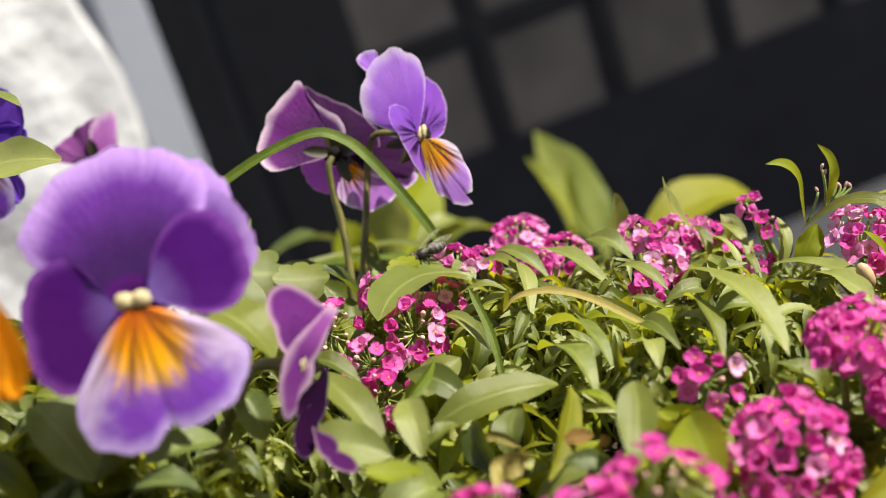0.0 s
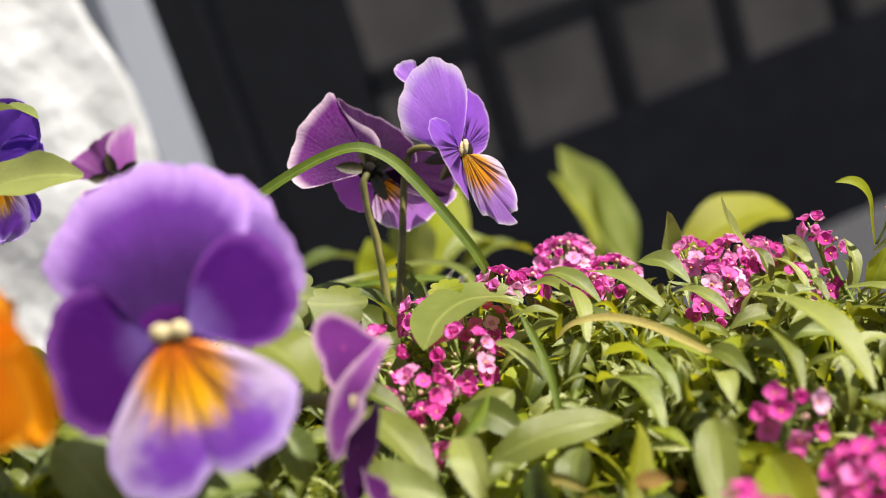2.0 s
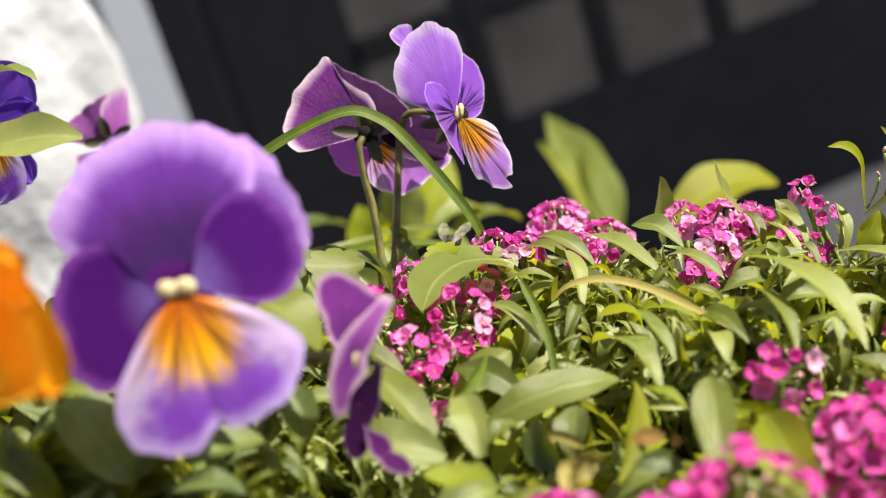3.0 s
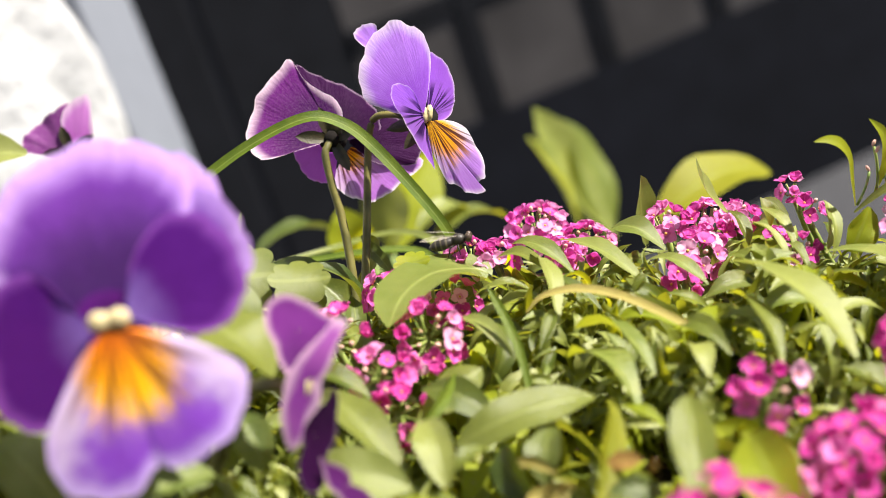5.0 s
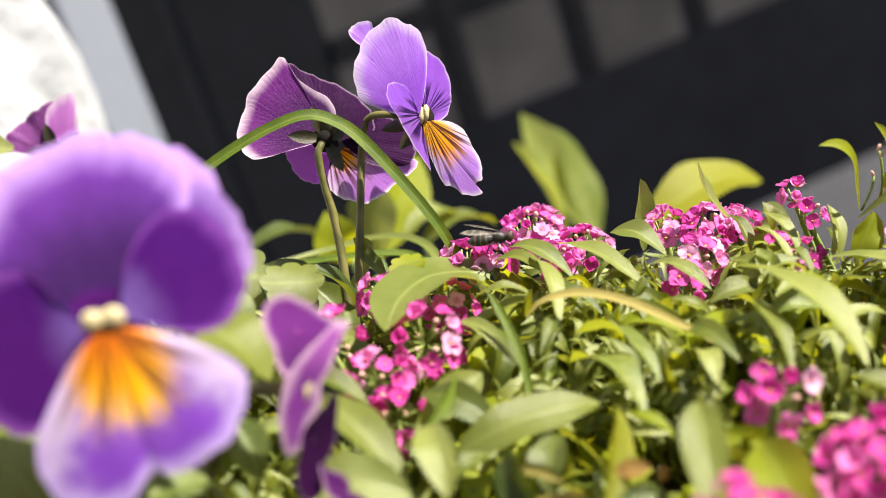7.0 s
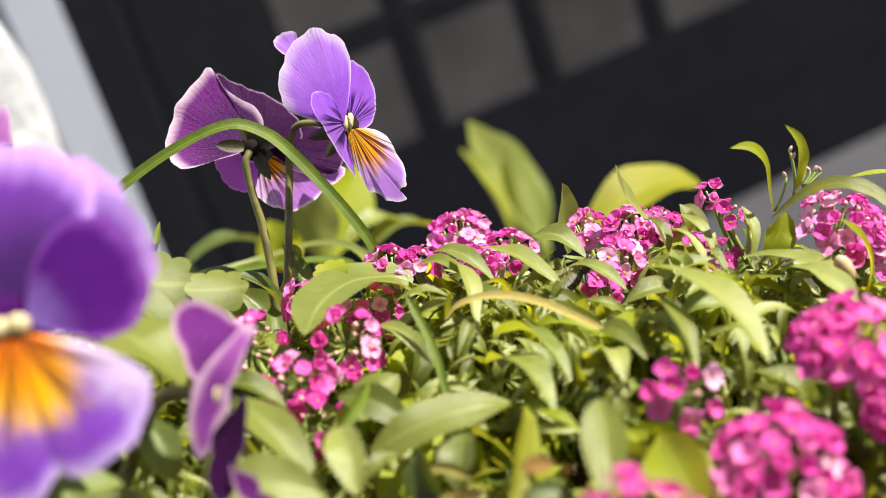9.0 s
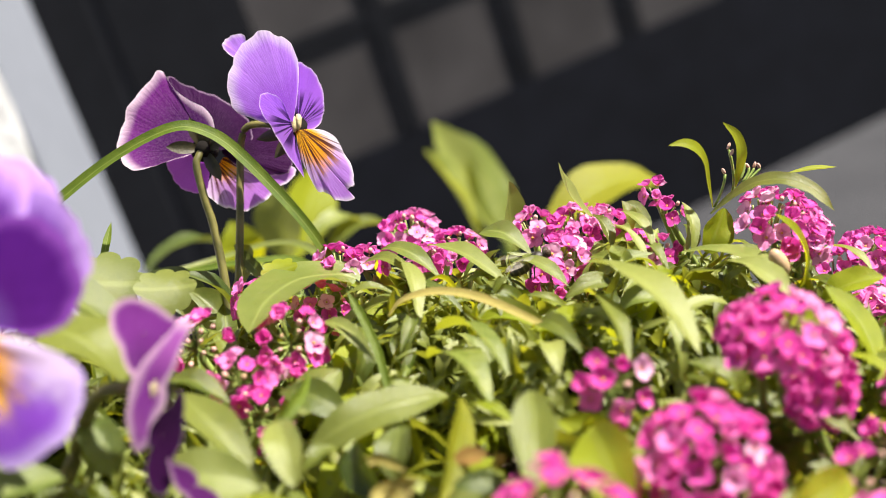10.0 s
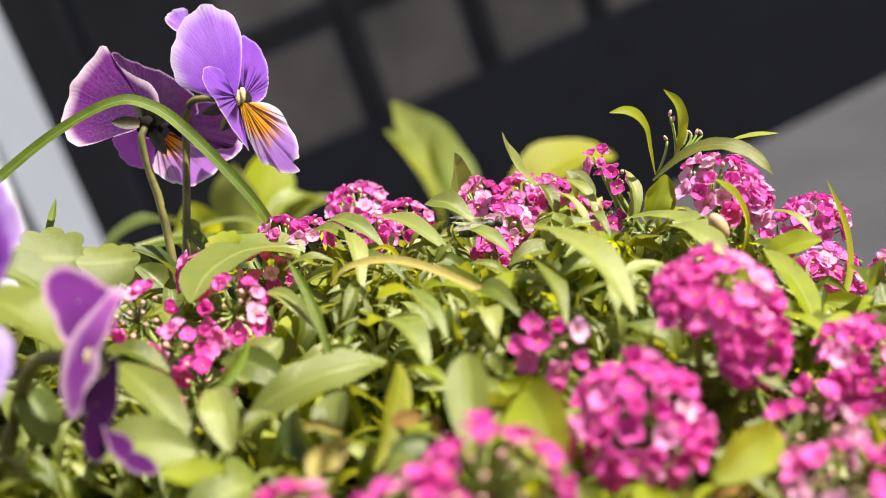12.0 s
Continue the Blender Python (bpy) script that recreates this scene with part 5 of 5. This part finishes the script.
def cluster(centre, radius, way, count, buds=4, size=2.5, depth=0.75, cover=0.62, root=None, seed=0, label="", flat=0.25, faded=0.12):
    """A rounded head of four-petalled florets on thin stalks; radius and size in millimetres."""
    centre = Vector(centre)
    plant = plant_at(centre)
    HEADS.append((centre, radius / 1000))
    rng = random.Random(seed + int(centre.x * 1e5) + count)
    z = Vector(way).normalized()
    turn = z.to_track_quat("Z", "Y").to_matrix()
    r = radius / 1000
    heart = centre - z * r * 0.55
    foot = Vector(root) if root else Vector((centre.x + rng.uniform(-0.012, 0.012), centre.y + rng.uniform(0.0, 0.012), 0.012))
    pieces = [tube(spline(foot, heart + (foot - heart) * 0.4 - z * r * 0.5, heart, 7), [0.0007] * 7, 6)]
    spots = []
    for n in range(count):
        f = (n + 0.5) / count
        c = 1 - f * cover * 1.6
        s = math.sqrt(max(0.0, 1 - c * c))
        a = 2.39996 * n + rng.uniform(-0.25, 0.25)
        out = Vector((s * math.cos(a), s * math.sin(a), c * depth))
        k = rng.uniform(0.84, 1.08)
        spots.append((turn @ out * r * k, turn @ Vector((s * math.cos(a), s * math.sin(a), c))))
    head = None
    at = plant.matrix_world.inverted()
    for off, out in spots:
        pieces.append(tube([heart, heart + off * 0.55 - z * r * 0.05, centre + off - z * r * 0.18 - out * 0.0006], [0.00022, 0.0002, 0.00022], 4))
    v, f = joined(pieces)
    head = make("flower_head", [at @ Vector(q) for q in v], f, M_STEM, plant, label or "pink alyssum flower cluster on thin green stalks")
    for n, (off, out) in enumerate(spots):
        bud = n < buds
        me = (BUD if rng.random() < 0.88 else BUD_WHITE) if bud else FADED[rng.randrange(3)] if rng.random() < faded else (LILAC if centre.y > 0.24 else FLORETS)[rng.choice((1, 1, 2, 2, 3, 3, 4, 2))]
        ob = new("bud" if bud else "floret", me)
        face = (out + z * flat + Vector((rng.uniform(-0.3, 0.3), rng.uniform(-0.3, 0.3), rng.uniform(-0.1, 0.4)))).normalized()
        q = face.to_track_quat("Z", "Y").to_matrix().to_4x4() @ Matrix.Rotation(rng.uniform(0, 6.3), 4, "Z")
        s = (0.95 * rng.uniform(0.7, 1.15) if bud else size * rng.uniform(0.85, 1.12)) / 1000
        ob.parent = head
        ob.matrix_basis = at @ Matrix.Translation(centre + off - z * r * 0.18) @ q @ Matrix.Diagonal((s, s, s, 1))
    return head


cluster((-0.0251, 0.2390, 0.0693), 4.5, (0.20, -0.86, 0.46), 20, 11, 2.3, flat=0.6)
cluster((-0.0095, 0.2360, 0.0655), 5.2, (0.18, -0.80, 0.55), 21, 5, 2.15, flat=0.6, faded=0.2)
cluster((-0.0193, 0.2280, 0.0652), 4.8, (0.0, -0.82, 0.55), 16, 3, 2.1, flat=0.6, faded=0.2)
cluster((-0.0180, 0.2230, 0.0600), 4.4, (0.1, -0.86, 0.5), 9, 2, 2.1, flat=0.7)
cluster((-0.0152, 0.2620, 0.0650), 4.2, (-0.346, -0.376, 0.860), 14, 1, 2.07)
cluster((-0.0040, 0.2580, 0.0602), 5.0, (0.098, -0.789, 0.607), 14, 0, 1.98)
cluster((0.0022, 0.2680, 0.0634), 4.4, (0.282, -0.184, 0.956), 14, 2, 2.16)
cluster((0.0069, 0.2680, 0.0619), 3.6, (0.377, -0.195, 0.921), 12, 1, 2.16)
cluster((0.0178, 0.2920, 0.0552), 6.2, (0.160, -0.210, 0.965), 35, 4, 2.07)
cluster((0.0254, 0.2820, 0.0525), 5.2, (0.262, -0.222, 0.939), 24, 3, 2.07)
cluster((0.0188, 0.2720, 0.0563), 4.0, (0.185, -0.557, 0.810), 15, 1, 2.09)
cluster((0.0404, 0.2740, 0.0544), 4.2, (0.056, -0.277, 0.959), 12, 1, 2.16)
cluster((0.0496, 0.2760, 0.0503), 5.2, (0.235, -0.365, 0.901), 27, 2, 2.16)
cluster((0.0552, 0.2750, 0.0497), 4.0, (0.454, -0.239, 0.858), 15, 1, 2.09)
cluster((0.0425, 0.2620, 0.0510), 4.4, (0.10, -0.80, 0.60), 12, 1, 2.25, flat=0.8, faded=0.3)
cluster((0.0385, 0.2550, 0.0508), 3.0, (0.05, -0.85, 0.52), 5, 0, 2.25, flat=0.8)
cluster((0.0659, 0.2720, 0.0535), 2.4, (-0.038, -0.180, 0.983), 5, 0, 1.94)
cluster((0.0677, 0.2700, 0.0492), 2.8, (0.523, -0.445, 0.727), 7, 1, 2.02)
cluster((0.0584, 0.2620, 0.0492), 1.6, (0.235, -0.365, 0.901), 4, 0, 1.87)
cluster((0.0600, 0.2550, 0.0483), 2.6, (0.201, -0.502, 0.841), 7, 1, 1.87)
cluster((0.0815, 0.2460, 0.0495), 7.4, (0.431, -0.379, 0.819), 38, 4, 2.40, faded=0.3)
cluster((0.0855, 0.2440, 0.0462), 4.2, (0.832, -0.436, 0.343), 9, 0, 2.3)
cluster((0.1035, 0.2620, 0.0290), 6.0, (0.454, -0.239, 0.858), 34, 2, 2.21)
cluster((0.0951, 0.2620, 0.0278), 4.6, (0.028, -0.334, 0.942), 20, 1, 2.09)
cluster((0.0981, 0.2480, 0.0229), 6.4, (0.483, -0.795, 0.367), 29, 0, 2.45)
cluster((0.0601, 0.1920, 0.0572), 8.0, (0.279, -0.564, 0.777), 36, 2, 2.45, faded=0.28)
cluster((0.0616, 0.1880, 0.0508), 5.6, (0.415, -0.864, 0.284), 22, 0, 2.45)
cluster((0.0555, 0.1940, 0.0594), 4.0, (-0.493, -0.512, 0.703), 11, 0, 2.32)
cluster((0.0408, 0.1780, 0.0513), 9.2, (0.200, -0.776, 0.598), 52, 0, 2.45, faded=0.2)
cluster((0.0345, 0.1955, 0.0576), 5.4, (0.10, -0.93, 0.36), 10, 1, 2.25, depth=0.4, cover=0.6, flat=1.2, faded=0.3)
cluster((0.0180, 0.1600, 0.0616), 8.6, (0.252, -0.652, 0.715), 40, 11, 2.5, faded=0.2)
cluster((0.0070, 0.1580, 0.0626), 6.2, (-0.005, -0.525, 0.851), 26, 5, 2.5)
cluster((-0.0062, 0.1600, 0.0670), 5.6, (0.219, -0.434, 0.874), 20, 3, 2.4)
cluster((0.0788, 0.1900, 0.0395), 6.8, (0.279, -0.564, 0.777), 29, 1, 2.45)
cluster((0.0686, 0.1850, 0.0404), 1.8, (0.185, -0.557, 0.810), 3, 0, 2.45)
cluster((0.0616, 0.1720, 0.0418), 6.5, (0.185, -0.657, 0.710), 13, 4, 2.3, flat=0.5, faded=0.9)
cluster((0.0697, 0.1720, 0.0401), 3.0, (0.185, -0.557, 0.810), 4, 1, 2.45)
cluster((0.0605, 0.1620, 0.0408), 7.0, (0.185, -0.557, 0.810), 22, 4, 2.4, faded=0.45)
cluster((0.1145, 0.2550, 0.0146), 4.0, (0.185, -0.557, 0.810), 19, 0, 2.21)

# buds of the tall sprig
sprig_stalks = [((0.0724, 0.2560, 0.0529), (0.0763, 0.2570, 0.0581)), ((0.0767, 0.2570, 0.0531), (0.0781, 0.2570, 0.0624)), ((0.0796, 0.2600, 0.0545), (0.0816, 0.2610, 0.0576)), ((0.0800, 0.2600, 0.0540), (0.0823, 0.2610, 0.0560)), ((0.0800, 0.2600, 0.0538), (0.0833, 0.2610, 0.0556)), ((0.0800, 0.2600, 0.0536), (0.0844, 0.2610, 0.0551))]
sp = plant_at((0.0724, 0.2560, 0.0529))
v, f = joined([tube(spline(a, (Vector(a) + Vector(b)) / 2 + Vector((0.001, 0, 0)), b, 6), [0.00028] * 6, 6) for a, b in sprig_stalks])
at = sp.matrix_world.inverted()
bud_stem = make("flower_head", [at @ Vector(q) for q in v], f, M_STEM, sp, "faded bud stalks on the tall sprig")
for p in ((0.0780, 0.2570, 0.0628), (0.0763, 0.2570, 0.0583), (0.0780, 0.2560, 0.0618), (0.0816, 0.2610, 0.0578), (0.0823, 0.2610, 0.0561), (0.0833, 0.2610, 0.0557), (0.0844, 0.2610, 0.0552)):
    ob = new("bud", BUD)
    ob.parent = bud_stem
    ob.matrix_basis = at @ Matrix.Translation(p) @ Matrix.Rotation(0.6 * math.sin(p[0] * 9e4), 4, "Y") @ Matrix.Diagonal((0.0007, 0.0007, 0.0011, 1))
v, f = ball((0.0016, 0.0016, 0.0029), (0, 0, 0), 8, 12)
pale = make("flower_bud", v, f, M_BUD_PALE)
pale.matrix_world = Matrix.Translation((0.0741, 0.2310, 0.0497)) @ Matrix.Rotation(radians(-14), 4, "Y")
tagged(pale, "pale closed cream flower bud among leaves", "bud")

# ---- undergrowth ----
# open hollows between the plants
HEADS += [(Vector((0.0050, 0.1850, 0.0638)), 0.007), (Vector((-0.0054, 0.1900, 0.0678)), 0.005), (Vector((0.0146, 0.1900, 0.0602)), 0.008), (Vector((-0.0078, 0.1860, 0.0658)), 0.005), (Vector((0.0146, 0.2200, 0.0613)), 0.004), (Vector((-0.0228, 0.1800, 0.0687)), 0.005), (Vector((-0.0346, 0.2000, 0.0787)), 0.004), (Vector((0.0002, 0.1800, 0.0606)), 0.006), (Vector((0.0123, 0.1950, 0.0606)), 0.008), (Vector((0.0113, 0.1850, 0.0613)), 0.006), (Vector((-0.0062, 0.1850, 0.0683)), 0.006), (Vector((0.0031, 0.1900, 0.0643)), 0.004), (Vector((-0.0174, 0.1800, 0.0732)), 0.005), (Vector((-0.0285, 0.2000, 0.0731)), 0.006), (Vector((0.0326, 0.1900, 0.0526)), 0.005), (Vector((0.0120, 0.1860, 0.0658)), 0.006), (Vector((0.0023, 0.1820, 0.0649)), 0.007), (Vector((0.0059, 0.1840, 0.0654)), 0.006), (Vector((0.0113, 0.1960, 0.0637)), 0.005), (Vector((0.0225, 0.1900, 0.0617)), 0.005), (Vector((0.0115, 0.1760, 0.0657)), 0.006)]


def smothers(p, reach):
    """Whether a leaf at p would grow over a flower head: the heads stand clear on their open side."""
    for c, r in HEADS:
        if abs(p.x - c.x) < r * 1.05 + reach and c.y - 0.032 < p.y < c.y + r and p.z > c.z - r * 0.8 - 0.3 * reach + 0.40 * (c.y - p.y):
            return True
    return False


def foliage(name, label, count, seed, x_range, y_range, material, length, width, sink, kind="lance"):
    """Whorls of small leaves that fill the mound."""
    rng = random.Random(seed)
    verts, uvs, faces = [], [], []
    shapes = [leaf_shape(kind, 5, 8, a, f) for a, f in ((0.15, 0.5), (0.28, 0.4), (-0.1, 0.4), (0.4, 0.6))]
    for _ in range(count):
        x, y = rng.uniform(*x_range), rng.uniform(*y_range)
        top = canopy(x, y) - rng.uniform(*sink)
        if top < 0.002:
            continue
        axis = Vector((rng.gauss(0, 0.35), rng.gauss(-0.15, 0.35), 1)).normalized()
        twirl = rng.uniform(0, 6.3)
        for k in range(rng.randint(5, 8)):
            a = twirl + 2.4 * k
            lean = rng.uniform(0.25, 1.25)
            d = (axis * math.cos(lean) + (axis.orthogonal().normalized() * math.cos(a) + axis.cross(axis.orthogonal().normalized()) * math.sin(a)) * math.sin(lean)).normalized()
            ll, ww = rng.uniform(*length) / 1000, rng.uniform(*width) / 1000
            foot = Vector((x, y, top)) - axis * (0.0015 * k) - d * ll * 0.5
            if smothers(foot + d * ll * 0.5, ll * 0.3) or smothers(foot + d * ll, 0.001):
                continue
            r = axes_of(d, axis + Vector((rng.gauss(0, 0.4), rng.gauss(0, 0.4), 0)))
            sv, su, sf = shapes[rng.randrange(4)]
            o = len(verts)
            verts += [foot + r @ Vector((q[0] * ll, q[1] * ww, q[2] * ll + q[3] * ww)) for q in sv]
            uvs += su
            faces += [tuple(i + o for i in q) for q in sf]
    ob = make(name, verts, faces, material, None, "", uvs)
    tagged(ob, label, "foliage", kind="stuff")


foliage("alyssum_foliage", "dense grey-green small alyssum leaves", 430, 11, (-0.10, 0.20), (0.13, 0.29), M_LEAF, (11, 19), (3.0, 5.6), (0.004, 0.028), "spoon")
# lower layer of leaves, its shade put into the leaf colour
foliage("alyssum_foliage", "low alyssum leaves coloured dark green for shade", 420, 12, (-0.16, 0.22), (0.12, 0.31), M_LEAF_SHADED, (11, 20), (3.4, 6.2), (0.014, 0.04), "spoon")
# yellow base colour here imitates the glow of backlit leaves
foliage("alyssum_foliage", "scattered alyssum leaves coloured yellow as if lit through", 210, 13, (-0.02, 0.19), (0.14, 0.28), M_LEAF_YELLOW, (9, 16), (2.8, 5.0), (0.006, 0.026), "spoon")
foliage("alyssum_foliage", "fine slender young alyssum leaves", 480, 15, (-0.06, 0.18), (0.19, 0.285), M_LEAF, (6, 12), (1.3, 2.8), (0.002, 0.014))
# top leaves in the paler tone that stands for sun on them
foliage("alyssum_foliage", "slender alyssum leaves coloured paler as if sunlit", 190, 16, (-0.06, 0.18), (0.15, 0.28), M_LEAF_SUNLIT, (8, 14), (1.8, 4.0), (0.002, 0.012), "spoon")
foliage("alyssum_foliage", "thin young alyssum leaves at the top, coloured paler as if sunlit", 240, 17, (-0.04, 0.18), (0.21, 0.285), M_LEAF_SUNLIT, (5, 10), (0.9, 2.0), (0.001, 0.009))
foliage("alyssum_foliage", "withered brown leaves deep in the bed", 60, 18, (-0.06, 0.16), (0.15, 0.27), M_BROWN, (6, 12), (2.0, 4.0), (0.016, 0.034))
foliage("viola_foliage", "broad oval viola leaves low in the bed", 110, 14, (-0.16, -0.015), (0.13, 0.27), M_VIOLA_LEAF, (12, 20), (6, 10), (0.004, 0.03), "oval")

# ---- the hoverfly ----


def hoverfly():
    fly = tagged(empty("hoverfly", (0, 0, 0)), "dark striped hoverfly with clear wings", "fly")
    v, f = ball((0.0017, 0.0014, 0.0014), (0.0010, 0, 0), 7, 12)
    make("thorax", v, f, M_FLY_DARK, fly, "black thorax")
    rings, sides = 15, 12
    verts, slots = [], []
    for j in range(rings):
        t = j / (rings - 1)
        rad = 0.0019 * math.sin(math.pi * (0.12 + 0.86 * t)) ** 0.6
        for s in range(sides):
            w = 2 * math.pi * s / sides
            verts.append((-0.0002 - 0.0058 * t, rad * math.cos(w), 0.75 * rad * math.sin(w) - 0.0005 * t))
    faces = []
    for j in range(rings - 1):
        for s in range(sides):
            faces.append((j * sides + s, j * sides + (s + 1) % sides, (j + 1) * sides + (s + 1) % sides, (j + 1) * sides + s))
            slots.append(1 if j in (3, 6, 9, 12) else 0)
    faces.append(tuple(range(sides)))
    faces.append(tuple((rings - 1) * sides + s for s in range(sides)))
    slots += [0, 0]
    make("abdomen", verts, faces, [M_FLY_DARK, M_FLY_BAND], fly, "black abdomen with pale bands", None, slots)
    v, f = ball((0.0009, 0.0013, 0.0011), (0.0032, 0, -0.0001), 6, 10)
    make("head", v, f, M_FLY_BAND, fly)
    for s in (-1, 1):
        v, f = ball((0.0008, 0.0008, 0.0010), (0.0034, 0.0008 * s, 0.0002), 6, 10)
        make("eye", v, f, M_FLY_EYE, fly, "brown eye")
        sv, su, sf = leaf_shape("spoon", 5, 9, 0.03, 0.05)
        r = axes_of((-0.93, 0.30 * s, 0.16), (0, 0.2 * s, 1))
        make("wing", [Vector((0.0012, 0.0008 * s, 0.0011)) + r @ Vector((q[0] * 0.0088, q[1] * 0.0027, q[2] * 0.006)) for q in sv], sf, M_WING, fly, "clear wing", su)
        for x0, x1 in ((0.0018, 0.0034), (0.0008, 0.0010), (0.0, -0.0018)):
            v, f = tube([(x0, 0.0008 * s, -0.0009), ((x0 + x1) / 2, 0.0022 * s, -0.0008), (x1, 0.0026 * s, -0.0028)], [0.00022, 0.0002, 0.00012], 5)
            make("leg", v, f, M_FLY_DARK, fly)
    for piece in fly.children:
        piece.data.transform(Matrix.Scale(0.84, 4))
    return fly


fly = hoverfly()


def heading(place, ahead, up):
    return Matrix.Translation(place) @ axes_of(ahead, up).to_4x4()


def motions():
    walk(fly, [
        (0.0, heading((-0.0037, 0.2660, 0.0687), (-0.928, -0.369, -0.041), (-0.040, -0.089, 0.995))),
        (0.5, heading((-0.0041, 0.2660, 0.0678), (-0.928, -0.369, -0.041), (-0.040, -0.089, 0.995))),
        (1.0, heading((-0.0067, 0.2660, 0.0677), (-0.958, -0.266, -0.108), (-0.040, -0.089, 0.995))),
        (1.5, heading((-0.0087, 0.2660, 0.0668), (-0.928, -0.302, -0.216), (-0.136, -0.075, 0.988))),
        (2.0, heading((-0.0095, 0.2660, 0.0658), (-0.902, -0.328, -0.280), (-0.136, -0.075, 0.988))),
        (2.5, heading((-0.0084, 0.2660, 0.0683), (-0.840, -0.460, -0.288), (-0.136, -0.075, 0.988))),
        (3.0, heading((-0.0069, 0.2660, 0.0680), (-0.444, -0.892, -0.087), (0.059, -0.195, 0.979))),
        (3.5, heading((-0.0055, 0.2660, 0.0695), (0.101, -0.995, -0.019), (0.185, -0.073, 0.980))),
        (4.2, heading((0.0005, 0.2660, 0.0685), (0.672, -0.739, 0.037), (0.204, 0.051, 0.978))),
        (5.0, heading((0.0000, 0.2660, 0.0687), (0.973, -0.228, -0.024), (0.158, 0.056, 0.986))),
        (5.5, heading((0.0000, 0.2660, 0.0688), (0.962, -0.255, -0.102), (0.158, 0.056, 0.986))),
        (6.0, heading((0.0011, 0.2660, 0.0688), (0.946, -0.276, -0.170), (0.296, 0.042, 0.954))),
        (6.5, heading((0.0017, 0.2660, 0.0682), (0.931, -0.293, -0.215), (0.296, 0.042, 0.954))),
        (6.7, heading((0.0024, 0.2660, 0.0679), (0.931, -0.293, -0.215), (0.296, 0.042, 0.954))),
        (7.4, heading((0.0184, 0.2580, 0.0671), (0.974, -0.225, -0.029), (0.296, 0.042, 0.954))),
        (8.3, heading((0.0312, 0.2520, 0.0601), (0.994, -0.078, 0.081), (-0.007, 0.043, 0.999))),
        (8.6, heading((0.0338, 0.2520, 0.0575), (0.980, -0.039, 0.196), (-0.119, 0.037, 0.992))),
        (9.0, heading((0.0339, 0.2520, 0.0565), (0.891, 0.155, 0.427), (-0.353, -0.084, 0.932))),
        (9.5, heading((0.0354, 0.2520, 0.0571), (0.907, 0.144, 0.395), (-0.353, -0.084, 0.932))),
        (10.0, heading((0.0359, 0.2520, 0.0572), (0.989, 0.051, 0.140), (-0.136, -0.075, 0.988))),
        (10.5, heading((0.0368, 0.2520, 0.0570), (1.000, 0.003, 0.007), (-0.007, -0.050, 0.999))),
        (11.0, heading((0.0376, 0.2520, 0.0567), (0.989, -0.133, -0.064), (0.087, -0.062, 0.994))),
        (11.5, heading((0.0377, 0.2520, 0.0567), (0.989, -0.133, -0.064), (0.087, -0.062, 0.994))),
        (12.0, heading((0.0374, 0.2520, 0.0572), (0.989, -0.133, -0.064), (0.087, -0.062, 0.994))),
    ])


motions()
